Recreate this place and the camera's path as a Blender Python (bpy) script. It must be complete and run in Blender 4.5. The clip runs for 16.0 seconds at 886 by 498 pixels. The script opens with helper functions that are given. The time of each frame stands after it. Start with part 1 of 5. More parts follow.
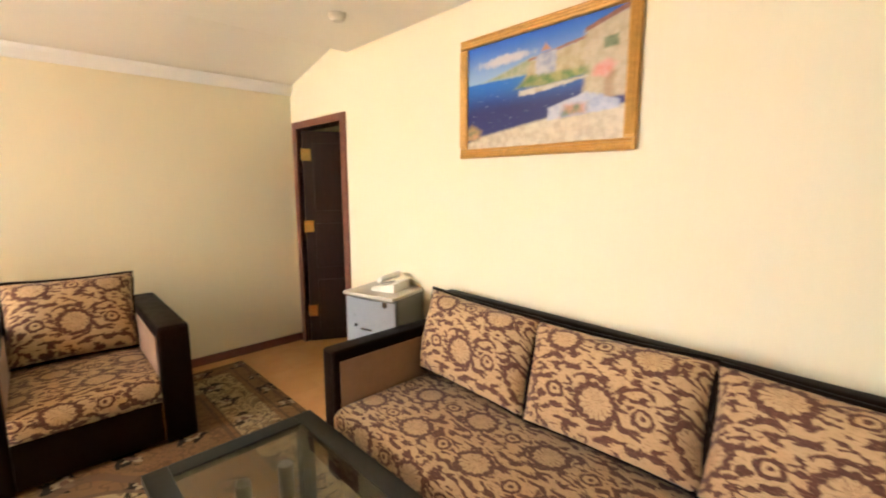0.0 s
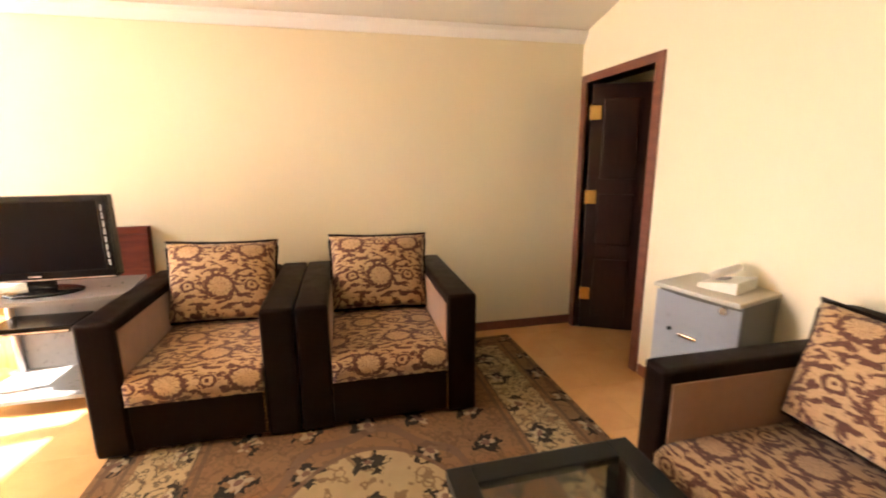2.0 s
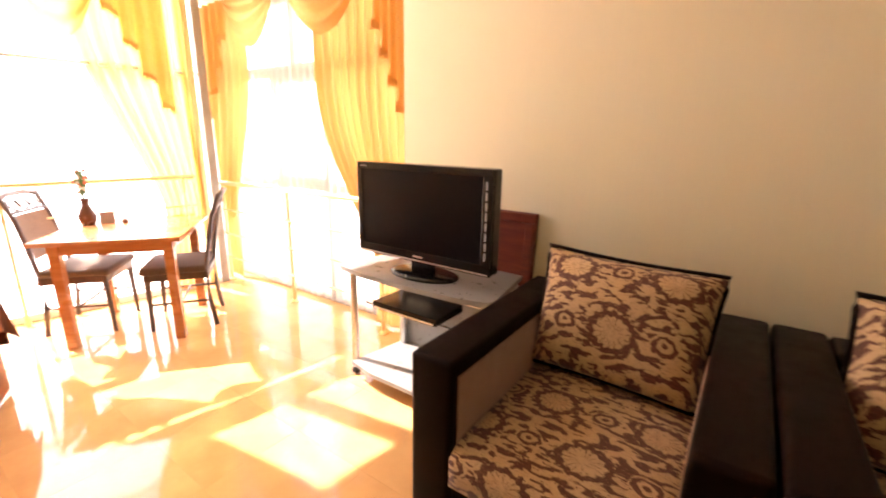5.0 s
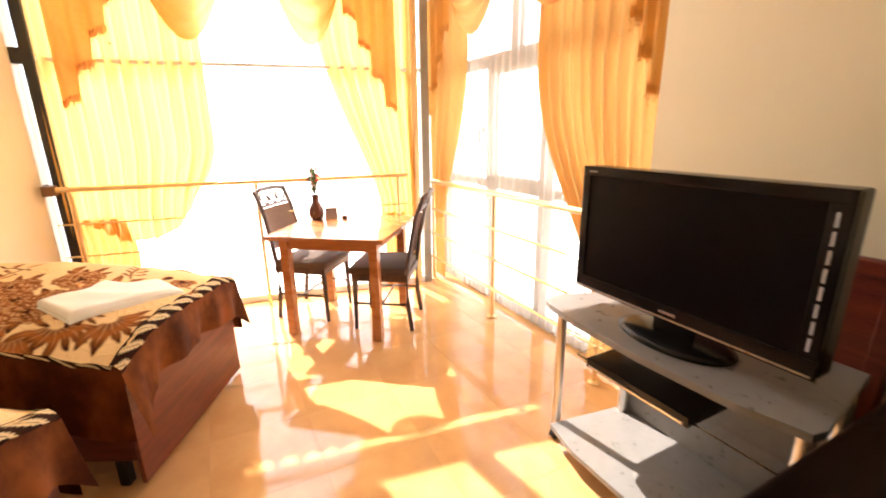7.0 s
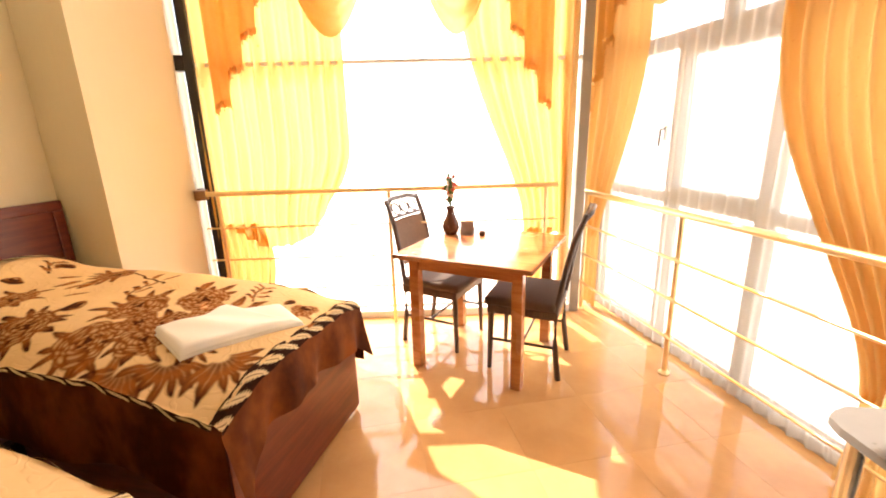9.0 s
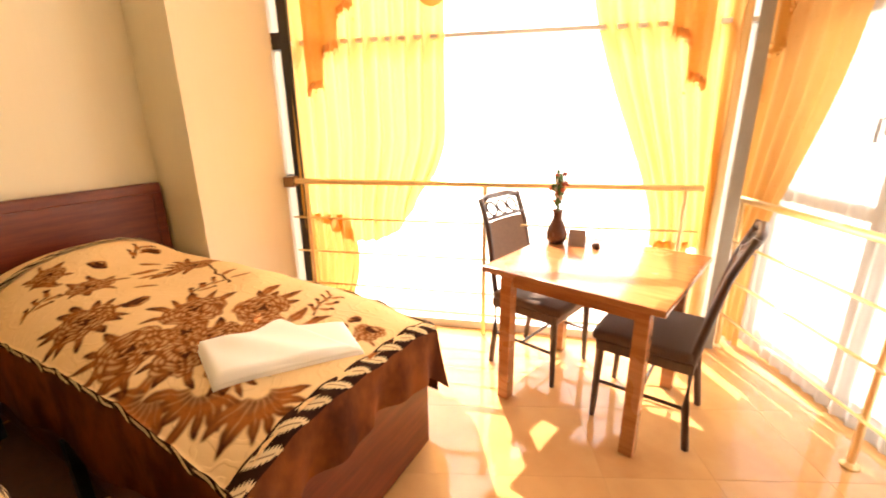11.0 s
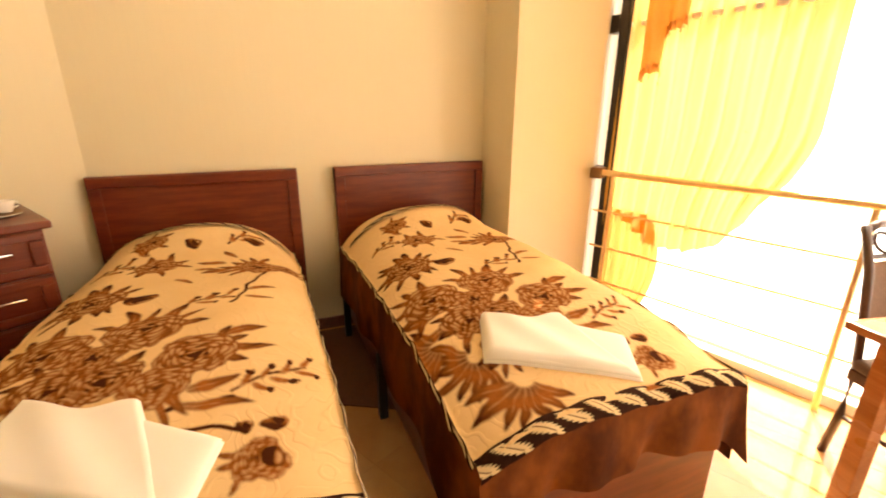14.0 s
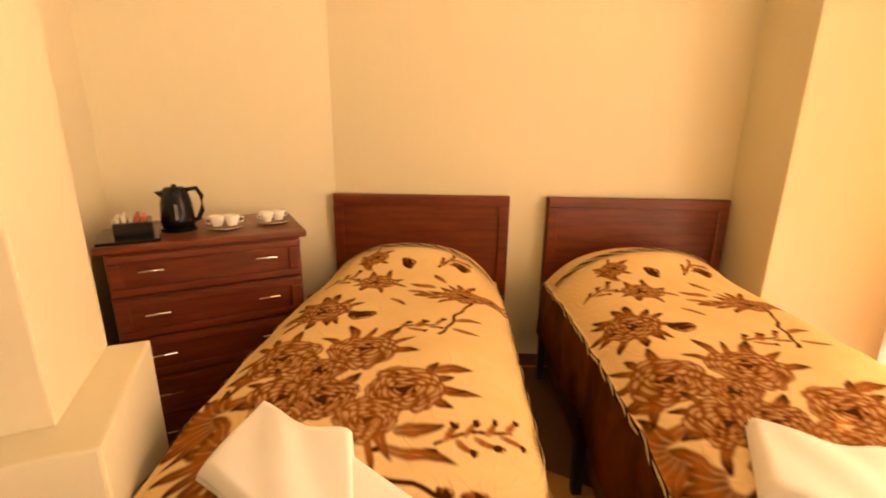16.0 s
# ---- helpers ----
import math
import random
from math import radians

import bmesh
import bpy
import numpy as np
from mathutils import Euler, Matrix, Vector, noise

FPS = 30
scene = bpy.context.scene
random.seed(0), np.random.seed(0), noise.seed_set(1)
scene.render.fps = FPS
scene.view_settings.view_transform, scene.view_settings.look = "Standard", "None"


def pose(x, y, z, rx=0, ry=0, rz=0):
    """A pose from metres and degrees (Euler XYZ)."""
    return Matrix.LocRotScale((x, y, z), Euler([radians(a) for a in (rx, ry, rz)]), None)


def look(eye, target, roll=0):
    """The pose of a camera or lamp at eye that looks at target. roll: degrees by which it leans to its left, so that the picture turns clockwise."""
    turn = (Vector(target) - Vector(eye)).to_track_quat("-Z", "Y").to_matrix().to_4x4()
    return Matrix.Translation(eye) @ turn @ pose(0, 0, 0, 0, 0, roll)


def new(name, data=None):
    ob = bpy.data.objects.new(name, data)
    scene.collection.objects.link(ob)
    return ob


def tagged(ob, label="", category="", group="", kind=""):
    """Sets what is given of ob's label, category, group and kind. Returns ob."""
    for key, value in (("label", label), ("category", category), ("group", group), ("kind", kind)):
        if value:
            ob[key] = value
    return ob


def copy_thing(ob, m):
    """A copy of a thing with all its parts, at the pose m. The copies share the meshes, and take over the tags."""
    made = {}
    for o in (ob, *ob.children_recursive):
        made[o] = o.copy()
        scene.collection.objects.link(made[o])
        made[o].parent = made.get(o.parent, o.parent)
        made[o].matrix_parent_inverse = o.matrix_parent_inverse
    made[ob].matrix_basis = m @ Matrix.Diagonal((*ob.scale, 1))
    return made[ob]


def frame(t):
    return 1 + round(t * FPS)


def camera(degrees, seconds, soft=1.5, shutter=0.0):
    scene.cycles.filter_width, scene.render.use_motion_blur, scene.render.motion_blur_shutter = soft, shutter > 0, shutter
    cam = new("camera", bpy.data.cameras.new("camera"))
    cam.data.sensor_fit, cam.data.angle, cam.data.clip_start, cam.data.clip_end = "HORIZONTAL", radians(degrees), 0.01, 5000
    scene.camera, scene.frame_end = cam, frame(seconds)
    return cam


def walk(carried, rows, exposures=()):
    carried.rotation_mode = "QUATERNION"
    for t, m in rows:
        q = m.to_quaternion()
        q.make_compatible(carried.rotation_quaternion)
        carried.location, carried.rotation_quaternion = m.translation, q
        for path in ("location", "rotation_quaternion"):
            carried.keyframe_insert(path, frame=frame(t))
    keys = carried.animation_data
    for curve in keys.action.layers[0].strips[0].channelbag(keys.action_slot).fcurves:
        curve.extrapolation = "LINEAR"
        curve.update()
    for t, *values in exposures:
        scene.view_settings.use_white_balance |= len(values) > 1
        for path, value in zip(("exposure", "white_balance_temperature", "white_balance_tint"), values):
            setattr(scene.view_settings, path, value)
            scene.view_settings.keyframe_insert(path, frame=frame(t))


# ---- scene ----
cam = camera(91.5, 16.0, soft=1.9, shutter=0.4)
EXPOSURES = [(0.0, 3.07, 6050, 6), (1.0, 2.76, 6250, 9), (2.5, 3.02, 6700, 18), (3.5, 2.72, 6950, 22), (4.0, 2.44, 7050, 24), (5.0, 2.03, 7100, 23), (8.0, 1.17, 7250, 16), (11.0, 1.14, 8000, 18), (12.5, 1.24, 8250, 15), (14.5, 1.24, 9300, 17), (15.0, 1.2, 9900, 19), (16.0, 1.18, 11600, 24)]
PATH = [
    (0, (0.058, 0.247, 1.54), (-1.38, 1.604, 1.236), -0.1),
    (0.5, (-0.089, 0.322, 1.539), (-1.727, 1.42, 1.206), 0.3),
    (1, (-0.21, 0.351, 1.528), (-1.985, 1.179, 1.122), 1.1),
    (1.5, (-0.361, 0.28, 1.519), (-2.207, 0.922, 1.098), 0.5),
    (2, (-0.573, 0.152, 1.472), (-2.479, 0.585, 1.05), -0.4),
    (2.5, (-0.769, 0.074, 1.445), (-2.712, 0.273, 1.015), -0.5),
    (3, (-1.009, 0.075, 1.428), (-2.96, -0.002, 0.994), 0.1),
    (3.5, (-1.18, -0.009, 1.406), (-3.103, -0.303, 0.939), 0.6),
    (4, (-1.406, -0.165, 1.401), (-3.272, -0.679, 0.893), -0.0),
    (4.5, (-1.593, -0.222, 1.397), (-3.35, -1.039, 0.902), -0.2),
    (5, (-1.765, -0.282, 1.401), (-3.348, -1.395, 0.898), 0.9),
    (7.5, (-2.184, -0.936, 1.414), (-2.949, -2.714, 0.911), -0.9),
    (8, (-2.201, -1.114, 1.42), (-2.854, -2.944, 0.946), -0.6),
    (8.5, (-2.19, -1.239, 1.423), (-2.678, -3.112, 0.918), -1.1),
    (11, (-2.27, -1.794, 1.43), (-2.18, -3.705, 0.847), -0.8),
    (11.5, (-2.272, -1.896, 1.417), (-1.899, -3.748, 0.761), -0.8),
    (12, (-2.28, -1.937, 1.422), (-1.607, -3.702, 0.765), 0.6),
    (12.5, (-2.269, -1.932, 1.417), (-1.433, -3.627, 0.763), -0.1),
    (13, (-2.237, -1.918, 1.413), (-1.271, -3.55, 0.777), 0.1),
    (13.5, (-2.227, -1.911, 1.417), (-1.118, -3.453, 0.791), -0.0),
    (14, (-2.2, -1.899, 1.405), (-0.95, -3.336, 0.794), 0.3),
    (14.5, (-2.184, -1.893, 1.407), (-0.809, -3.216, 0.807), 0.3),
    (15, (-2.139, -1.896, 1.404), (-0.639, -3.08, 0.815), -0.0),
    (15.5, (-2.042, -1.914, 1.41), (-0.389, -2.897, 0.86), -0.2),
    (16, (-1.958, -1.921, 1.418), (-0.192, -2.706, 0.9), 0.7),
]
walk(cam, [(t, look(eye, target, roll)) for t, eye, target, roll in PATH], EXPOSURES)

# ---- world, sun, exposure ----
SUN_TO = Vector((0.135, -0.81, 1.0)).normalized()  # towards the sun
world = bpy.data.worlds.new("sky")
scene.world = world
world.use_nodes = True
wt = world.node_tree
sky = wt.nodes.new("ShaderNodeTexSky")
sky.sky_type = 'NISHITA'
sky.sun_disc = False
sky.sun_elevation = math.asin(SUN_TO.z)
sky.sun_rotation = math.atan2(SUN_TO.x, SUN_TO.y)
wt.links.new(sky.outputs[0], wt.nodes["Background"].inputs[0])
wt.nodes["Background"].inputs[1].default_value = 0.15
sun = new("sun", bpy.data.lights.new("sun", 'SUN'))
sun.data.energy = 5.0
sun.data.angle = radians(0.55)
sun.data.color = (1.0, 0.95, 0.88)
sun.matrix_world = look(SUN_TO * 20, (0, 0, 0))


def window_light(name, middle, towards, width, height, watts):
    """The sky's light, as an area lamp in a window's opening."""
    lamp = new(name, bpy.data.lights.new(name, 'AREA'))
    lamp.data.shape = 'RECTANGLE'
    lamp.data.size, lamp.data.size_y, lamp.data.energy = width, height, watts
    lamp.data.color = (1.0, 0.97, 0.93)
    lamp.matrix_world = look(middle, towards)
    return lamp


window_light("south_window_light", (-2.48, -4.66, 1.86), (-2.48 + 0.17, -4.66 + 0.985, 1.86), 2.75, 3.6, 50.0)
window_light("west_window_light", (-4.24, -3.25, 1.25), (-3.14, -3.25, 1.25), 2.4, 2.45, 18.0)

# ---- node helpers ----


class S:
    """A socket with arithmetic."""
    tree = None

    def __init__(self, sock):
        self.s = sock

    def _m(self, op, *others):
        n = S.tree.nodes.new("ShaderNodeMath")
        n.operation = op
        for i, o in enumerate((self,) + others):
            if isinstance(o, S):
                S.tree.links.new(o.s, n.inputs[i])
            else:
                n.inputs[i].default_value = o
        return S(n.outputs[0])

    def __add__(self, o): return self._m('ADD', o)
    def __sub__(self, o): return self._m('SUBTRACT', o)
    def __mul__(self, o): return self._m('MULTIPLY', o)
    def __truediv__(self, o): return self._m('DIVIDE', o)
    def sin(self): return self._m('SINE')
    def cos(self): return self._m('COSINE')
    def abs(self): return self._m('ABSOLUTE')
    def floor(self): return self._m('FLOOR')
    def fract(self): return self._m('FRACT')
    def mod(self, o): return self._m('FLOORED_MODULO', o)
    def gt(self, o): return self._m('GREATER_THAN', o)
    def lt(self, o): return self._m('LESS_THAN', o)
    def max(self, o): return self._m('MAXIMUM', o)
    def min(self, o): return self._m('MINIMUM', o)
    def atan2(self, o): return self._m('ARCTAN2', o)
    def pow(self, o): return self._m('POWER', o)

    def step(self, a, b):
        """0 at a, 1 at b, smooth between."""
        n = S.tree.nodes.new("ShaderNodeMapRange")
        n.interpolation_type = 'SMOOTHSTEP'
        n.inputs[1].default_value, n.inputs[2].default_value = a, b
        S.tree.links.new(self.s, n.inputs[0])
        return S(n.outputs[0])


def length(a, b):
    return (a * a + b * b).pow(0.5)


def mix(f, a, b):
    n = S.tree.nodes.new("ShaderNodeMix")
    n.data_type = 'RGBA'
    for i, v in ((0, f), (6, a), (7, b)):
        if isinstance(v, S):
            S.tree.links.new(v.s, n.inputs[i])
        else:
            n.inputs[i].default_value = v if i == 0 else (*v, 1)
    return S(n.outputs[2])


def coords(kind="Object"):
    n = S.tree.nodes.new("ShaderNodeTexCoord")
    x = S.tree.nodes.new("ShaderNodeSeparateXYZ")
    S.tree.links.new(n.outputs[kind], x.inputs[0])
    return S(n.outputs[kind]), S(x.outputs[0]), S(x.outputs[1]), S(x.outputs[2])


def vec(x, y, z=0.0):
    n = S.tree.nodes.new("ShaderNodeCombineXYZ")
    for i, v in enumerate((x, y, z)):
        if isinstance(v, S):
            S.tree.links.new(v.s, n.inputs[i])
        else:
            n.inputs[i].default_value = v
    return S(n.outputs[0])


def noisy(v, scale, detail=3.0, rough=0.55):
    n = S.tree.nodes.new("ShaderNodeTexNoise")
    n.inputs["Scale"].default_value = scale
    n.inputs["Detail"].default_value = detail
    n.inputs["Roughness"].default_value = rough
    S.tree.links.new(v.s, n.inputs["Vector"])
    return S(n.outputs["Fac"])


def rand_object():
    return S(S.tree.nodes.new("ShaderNodeObjectInfo").outputs["Random"])


def material(name, build=None, color=None, rough=0.6, metal=0.0, spec=0.5, coat=0.0, bump=None, **more):
    """A principled material. build() returns the colour socket, or (colour, height, roughness)."""
    m = bpy.data.materials.new(name)
    m.use_nodes = True
    S.tree = m.node_tree
    b = S.tree.nodes["Principled BSDF"]
    b.inputs["Roughness"].default_value = rough
    b.inputs["Metallic"].default_value = metal
    b.inputs["Specular IOR Level"].default_value = spec
    b.inputs["Coat Weight"].default_value = coat
    b.inputs["Coat Roughness"].default_value = 0.08
    for k, v in more.items():
        b.inputs[k.replace("_", " ").title().replace("Ior", "IOR")].default_value = v
    if color:
        b.inputs["Base Color"].default_value = (*color, 1)
    if build:
        out = build()
        out = out if isinstance(out, tuple) else (out,)
        S.tree.links.new(out[0].s, b.inputs["Base Color"])
        if len(out) > 1 and out[1] is not None:
            bn = S.tree.nodes.new("ShaderNodeBump")
            bn.inputs["Strength"].default_value = bump or 0.3
            bn.inputs["Distance"].default_value = 0.0016
            S.tree.links.new(out[1].s, bn.inputs["Height"])
            S.tree.links.new(bn.outputs[0], b.inputs["Normal"])
        if len(out) > 2:
            S.tree.links.new(out[2].s, b.inputs["Roughness"])
    return m


def sheer(name, build, clear=0.0, through_share=0.5, tint=(1.0, 1.0, 1.0)):
    """Thin cloth: part diffuse, part translucent, part clear; the tint dyes what shines straight through."""
    m = bpy.data.materials.new(name)
    m.use_nodes = True
    S.tree = m.node_tree
    t = S.tree
    out = t.nodes["Material Output"]
    t.nodes.remove(t.nodes["Principled BSDF"])
    col = build()
    d, l, p = t.nodes.new("ShaderNodeBsdfDiffuse"), t.nodes.new("ShaderNodeBsdfTranslucent"), t.nodes.new("ShaderNodeBsdfTransparent")
    for n in (d, l):
        t.links.new(col.s, n.inputs[0])
    p.inputs[0].default_value = (*tint, 1)
    a, b = t.nodes.new("ShaderNodeMixShader"), t.nodes.new("ShaderNodeMixShader")
    a.inputs[0].default_value, b.inputs[0].default_value = through_share, clear
    t.links.new(d.outputs[0], a.inputs[1]); t.links.new(l.outputs[0], a.inputs[2])
    t.links.new(a.outputs[0], b.inputs[1]); t.links.new(p.outputs[0], b.inputs[2])
    t.links.new(b.outputs[0], out.inputs[0])
    return m


# ---- materials ----
def _wall(base):
    def f():
        v, x, y, z = coords()
        strip = noisy(vec(x * 60.0, y * 60.0, z * 1.5), 1.0, 2.0)
        blotch = noisy(v, 1.3, 3.0)
        grain = noisy(v, 180.0, 2.0)
        c = mix(strip * 0.25 + blotch * 0.25, base, tuple(k * 0.88 for k in base))
        return c, strip * 0.5 + grain * 0.5
    return f


WALL = material("cream_wallpaper", _wall((0.80, 0.715, 0.51)), rough=0.62, bump=0.12)
CEIL = material("ceiling_paint", _wall((0.88, 0.84, 0.74)), rough=0.55, bump=0.06)
WHITE = material("white_plaster", _wall((0.84, 0.82, 0.78)), rough=0.5, bump=0.05)


def wood(name, a, b, rough=0.35, coat=0.2, scale=1.0, axis="x"):
    def f():
        v, x, y, z = coords()
        s = {"x": vec(x * 1.2, y * 14.0, z * 14.0), "y": vec(x * 14.0, y * 1.2, z * 14.0), "z": vec(x * 14.0, y * 14.0, z * 1.2)}[axis]
        g = noisy(s, 2.4 * scale, 5.0, 0.6)
        fine = noisy(s, 14.0 * scale, 3.0)
        wear = noisy(v, 5.0, 2.0)
        return mix((g * 0.75 + fine * 0.25).step(0.32, 0.68), a, b), fine, wear * 0.25 + (rough - 0.1)
    return material(name, f, rough=rough, coat=coat, bump=0.06)


MAHOG = wood("mahogany_veneer_x", (0.105, 0.015, 0.006), (0.19, 0.035, 0.013), 0.34, 0.12)
MAHOG_Y = wood("mahogany_veneer_y", (0.105, 0.015, 0.006), (0.19, 0.035, 0.013), 0.34, 0.12, axis="y")
DOORW = wood("dark_door_wood", (0.012, 0.0028, 0.002), (0.026, 0.0058, 0.0036), 0.35, 0.1, axis="z")
TRIMW = wood("red_brown_trim", (0.13, 0.04, 0.025), (0.19, 0.065, 0.038), 0.4, 0.15)
TABLEW = wood("orange_lacquered_wood", (0.40, 0.145, 0.05), (0.54, 0.225, 0.09), 0.22, 0.5, 0.8)
CHAIRW = wood("dark_walnut", (0.045, 0.020, 0.013), (0.085, 0.040, 0.024), 0.35, 0.25, axis="z")


def _leather(base):
    def f():
        v, x, y, z = coords()
        vo = S.tree.nodes.new("ShaderNodeTexVoronoi")
        vo.inputs["Scale"].default_value = 260.0
        S.tree.links.new(v.s, vo.inputs["Vector"])
        return mix(noisy(v, 7.0, 4.0), base, tuple(k * 1.7 for k in base)), S(vo.outputs["Distance"]) + noisy(v, 9.0, 3.0) * 1.5, noisy(v, 12.0, 3.0) * 0.3 + 0.28
    return f


LEATHER = material("dark_brown_leatherette", _leather((0.0060, 0.0023, 0.0013)), rough=0.5, bump=0.12, spec=0.07)


def _suede():
    v, x, y, z = coords()
    return mix(noisy(v, 16.0, 4.0), (0.27, 0.155, 0.095), (0.36, 0.215, 0.135)), noisy(v, 400.0, 2.0)


SUEDE = material("tan_suede", _suede, rough=0.9, spec=0.2, bump=0.2, sheen_weight=0.3)


def _damask():
    """Cream cloth with burgundy medallions, small rosettes and flecked leaves."""
    v, x, y, z = coords()
    yy = y + z
    n1, n2, n3 = noisy(v, 13.0, 2.0), noisy(v, 11.0, 2.0), noisy(v, 45.0, 2.0)
    px = (x + (n1 - 0.5) * 0.03 + (n3 - 0.5) * 0.012) / 0.36
    py = (yy + (n2 - 0.5) * 0.03 + (n3 - 0.5) * 0.012) / 0.245
    row = py.floor()
    cx = ((px + row * 0.5).fract() - 0.5) * 0.36
    cy = (py.fract() - 0.5) * 0.245
    r = length(cx, cy)
    th = cy.atan2(cx)
    re = length(cx, cy * 1.15)
    edge = noisy(vec(x * 1.0, yy * 1.6, 0.0), 38.0, 2.0, 0.5)
    rim = (re - 0.078 - (th * 13.0).sin() * 0.004 - (edge - 0.5) * 0.03).abs().lt(edge * 0.028)
    veins = ((th * 16.0 + (edge - 0.5) * 5.0).sin().gt(0.80)) * re.lt(0.064) * re.gt(0.014) * n3.gt(0.45)
    qx = ((px + row * 0.5 + 0.5).fract() - 0.5) * 0.36
    r2 = length(qx, cy * 1.1)
    ros = (r2 - 0.034 - (edge - 0.5) * 0.025).abs().lt(0.0075).max(r2.lt(0.011))
    away = re.gt(0.094) * r2.gt(0.048)
    leaf = noisy(vec(x * 0.62 + n2 * 0.06, yy * 1.5 + n1 * 0.06, 0.0), 27.0, 2.0, 0.5)
    leaves = (leaf + (n3 - 0.5) * 0.09).gt(0.52) * away
    worn = noisy(vec(x * 1.0, yy * 3.0, 0.0), 55.0, 3.0, 0.6)
    m = rim.max(veins * 0.75).max(ros).max(leaves).min(1.0) * worn.step(0.20, 0.42)
    fleck = worn.step(0.54, 0.66) * 0.42
    shade = noisy(v, 30.0, 3.0)
    weave = noisy(v, 900.0, 1.0)
    dark = mix(worn.step(0.35, 0.65), (0.100, 0.024, 0.018), (0.045, 0.008, 0.006))
    light = mix(shade, (0.41, 0.255, 0.125), (0.54, 0.355, 0.185))
    return mix((m * 0.92).max(fleck), light, dark), weave * 0.5 + m * 0.5


DAMASK = material("burgundy_damask", _damask, rough=0.75, spec=0.25, bump=0.22, sheen_weight=0.15)


def _rug():
    v, x, y, z = coords()
    n1, n2 = noisy(v, 6.0, 3.0), noisy(v, 11.0, 3.0)
    ex = x.abs() * -1.0 + 2.1
    ey = y.abs() * -1.0 + 1.255
    e = ex.min(ey)                      # from the edge
    line = (e - 0.04).abs().lt(0.012).max((e - 0.13).abs().lt(0.01)).max((e - 0.47).abs().lt(0.012)).max((e - 0.43).abs().lt(0.006))
    r = length(x / 1.16, y / 0.66)
    wob = ((y.atan2(x)) * 16.0).sin() * 0.03
    oval = (r + wob - 0.92).abs().lt(0.03).max((r - 0.80).abs().lt(0.014))
    inside = r.lt(0.79)
    vine = ((n1 * 34.0).sin().gt(0.78))
    gx, gy = (x / 0.30 + n1 * 0.5).fract() - 0.5, ((y + 0.1) / 0.30 + n2 * 0.3).fract() - 0.5
    fr = length(gx, gy)
    fth = gy.atan2(gx)
    pet = fr - 0.12 - (fth * 5.0).sin() * 0.05 + (n2 - 0.5) * 0.45
    flower = pet.lt(0.0)
    leafring = (pet - 0.07).abs().lt(0.10) * n2.gt(0.46) * n1.gt(0.42)
    eye = fr.lt(0.07)
    border = (e - 0.30).abs().lt(0.13)
    field = mix(n2, (0.15, 0.080, 0.036), (0.215, 0.120, 0.055))
    bordc = mix(n2, (0.27, 0.19, 0.092), (0.37, 0.27, 0.14))
    edge = mix(n1, (0.14, 0.08, 0.038), (0.22, 0.13, 0.062))
    c = mix(e.lt(0.43), field, edge)
    c = mix(border, c, bordc)
    c = mix(inside, c, bordc)
    c = mix(vine * 0.65, c, (0.11, 0.058, 0.030))
    curl = ((n2 * 40.0).sin().gt(0.55)) * e.gt(0.47) * r.gt(0.95)
    c = mix(curl * 0.4, c, (0.10, 0.055, 0.028))
    c = mix(leafring * 0.95, c, (0.016, 0.014, 0.012))
    spray = ((n1 * 52.0 + n2 * 20.0).sin().gt(0.72)) * border
    c = mix(spray * 0.75, c, (0.06, 0.045, 0.03))
    c = mix(flower * 0.6, c, (0.38, 0.30, 0.19))
    c = mix(eye * 0.8, c, (0.10, 0.04, 0.03))
    c = mix(line * 0.8, c, (0.10, 0.06, 0.035))
    c = mix(oval * 0.8, c, (0.13, 0.075, 0.045))
    return c, noisy(v, 420.0, 2.0)


RUG = material("patterned_wool_rug", _rug, rough=0.95, spec=0.1, bump=0.5)


def _tile():
    v, x, y, z = coords()
    k = rand_object()
    g = coords("Object")[0]
    cloud = noisy(g, 3.0, 5.0, 0.6)
    a = mix(cloud.step(0.3, 0.7), (0.58, 0.30, 0.12), (0.68, 0.385, 0.165))
    return mix(k * 0.35, a, (0.62, 0.37, 0.16)), noisy(v, 60.0, 2.0), cloud * 0.06 + 0.045


TILE = material("glossy_beige_floor_tile", _tile, rough=0.12, spec=0.55, bump=0.01)
GROUT = material("tile_joint", _wall((0.54, 0.31, 0.13)), rough=0.8, bump=0.3)



def _blanket():
    """Velour: cream ground, brown print given by the woven pattern, embossed curls."""
    v, x, y, z = coords()
    at = S.tree.nodes.new("ShaderNodeAttribute")
    at.attribute_name = "weave"
    sp = S.tree.nodes.new("ShaderNodeSeparateColor")
    S.tree.links.new(at.outputs["Color"], sp.inputs[0])
    mid, dark = S(sp.outputs[0]), S(sp.outputs[1])
    n1, n2 = noisy(v, 7.0, 3.0), noisy(v, 60.0, 3.0)
    curls = (noisy(v, 8.0, 1.5) * 46.0).sin().step(0.3, 1.0)
    ground = mix(n1, (0.72, 0.485, 0.235), (0.84, 0.605, 0.33))
    print_ = mix(n2, (0.25, 0.073, 0.016), (0.40, 0.135, 0.033))
    c = mix((mid * 1.35 + (n2 - 0.5) * 0.25 * mid).min(1.0), ground, print_)
    c = mix((dark * 2.6 + (n2 - 0.5) * 0.6 * dark).min(1.0), c, (0.060, 0.014, 0.004))
    return c, noisy(v, 260.0, 2.0) * 0.25 + curls * (mid * -0.8 + 1.0) * 1.6 + mid * 0.8 + noisy(v, 26.0, 2.0) * 1.2


BLANKET = material("cream_rose_blanket", _blanket, rough=0.95, spec=0.08, bump=0.55)


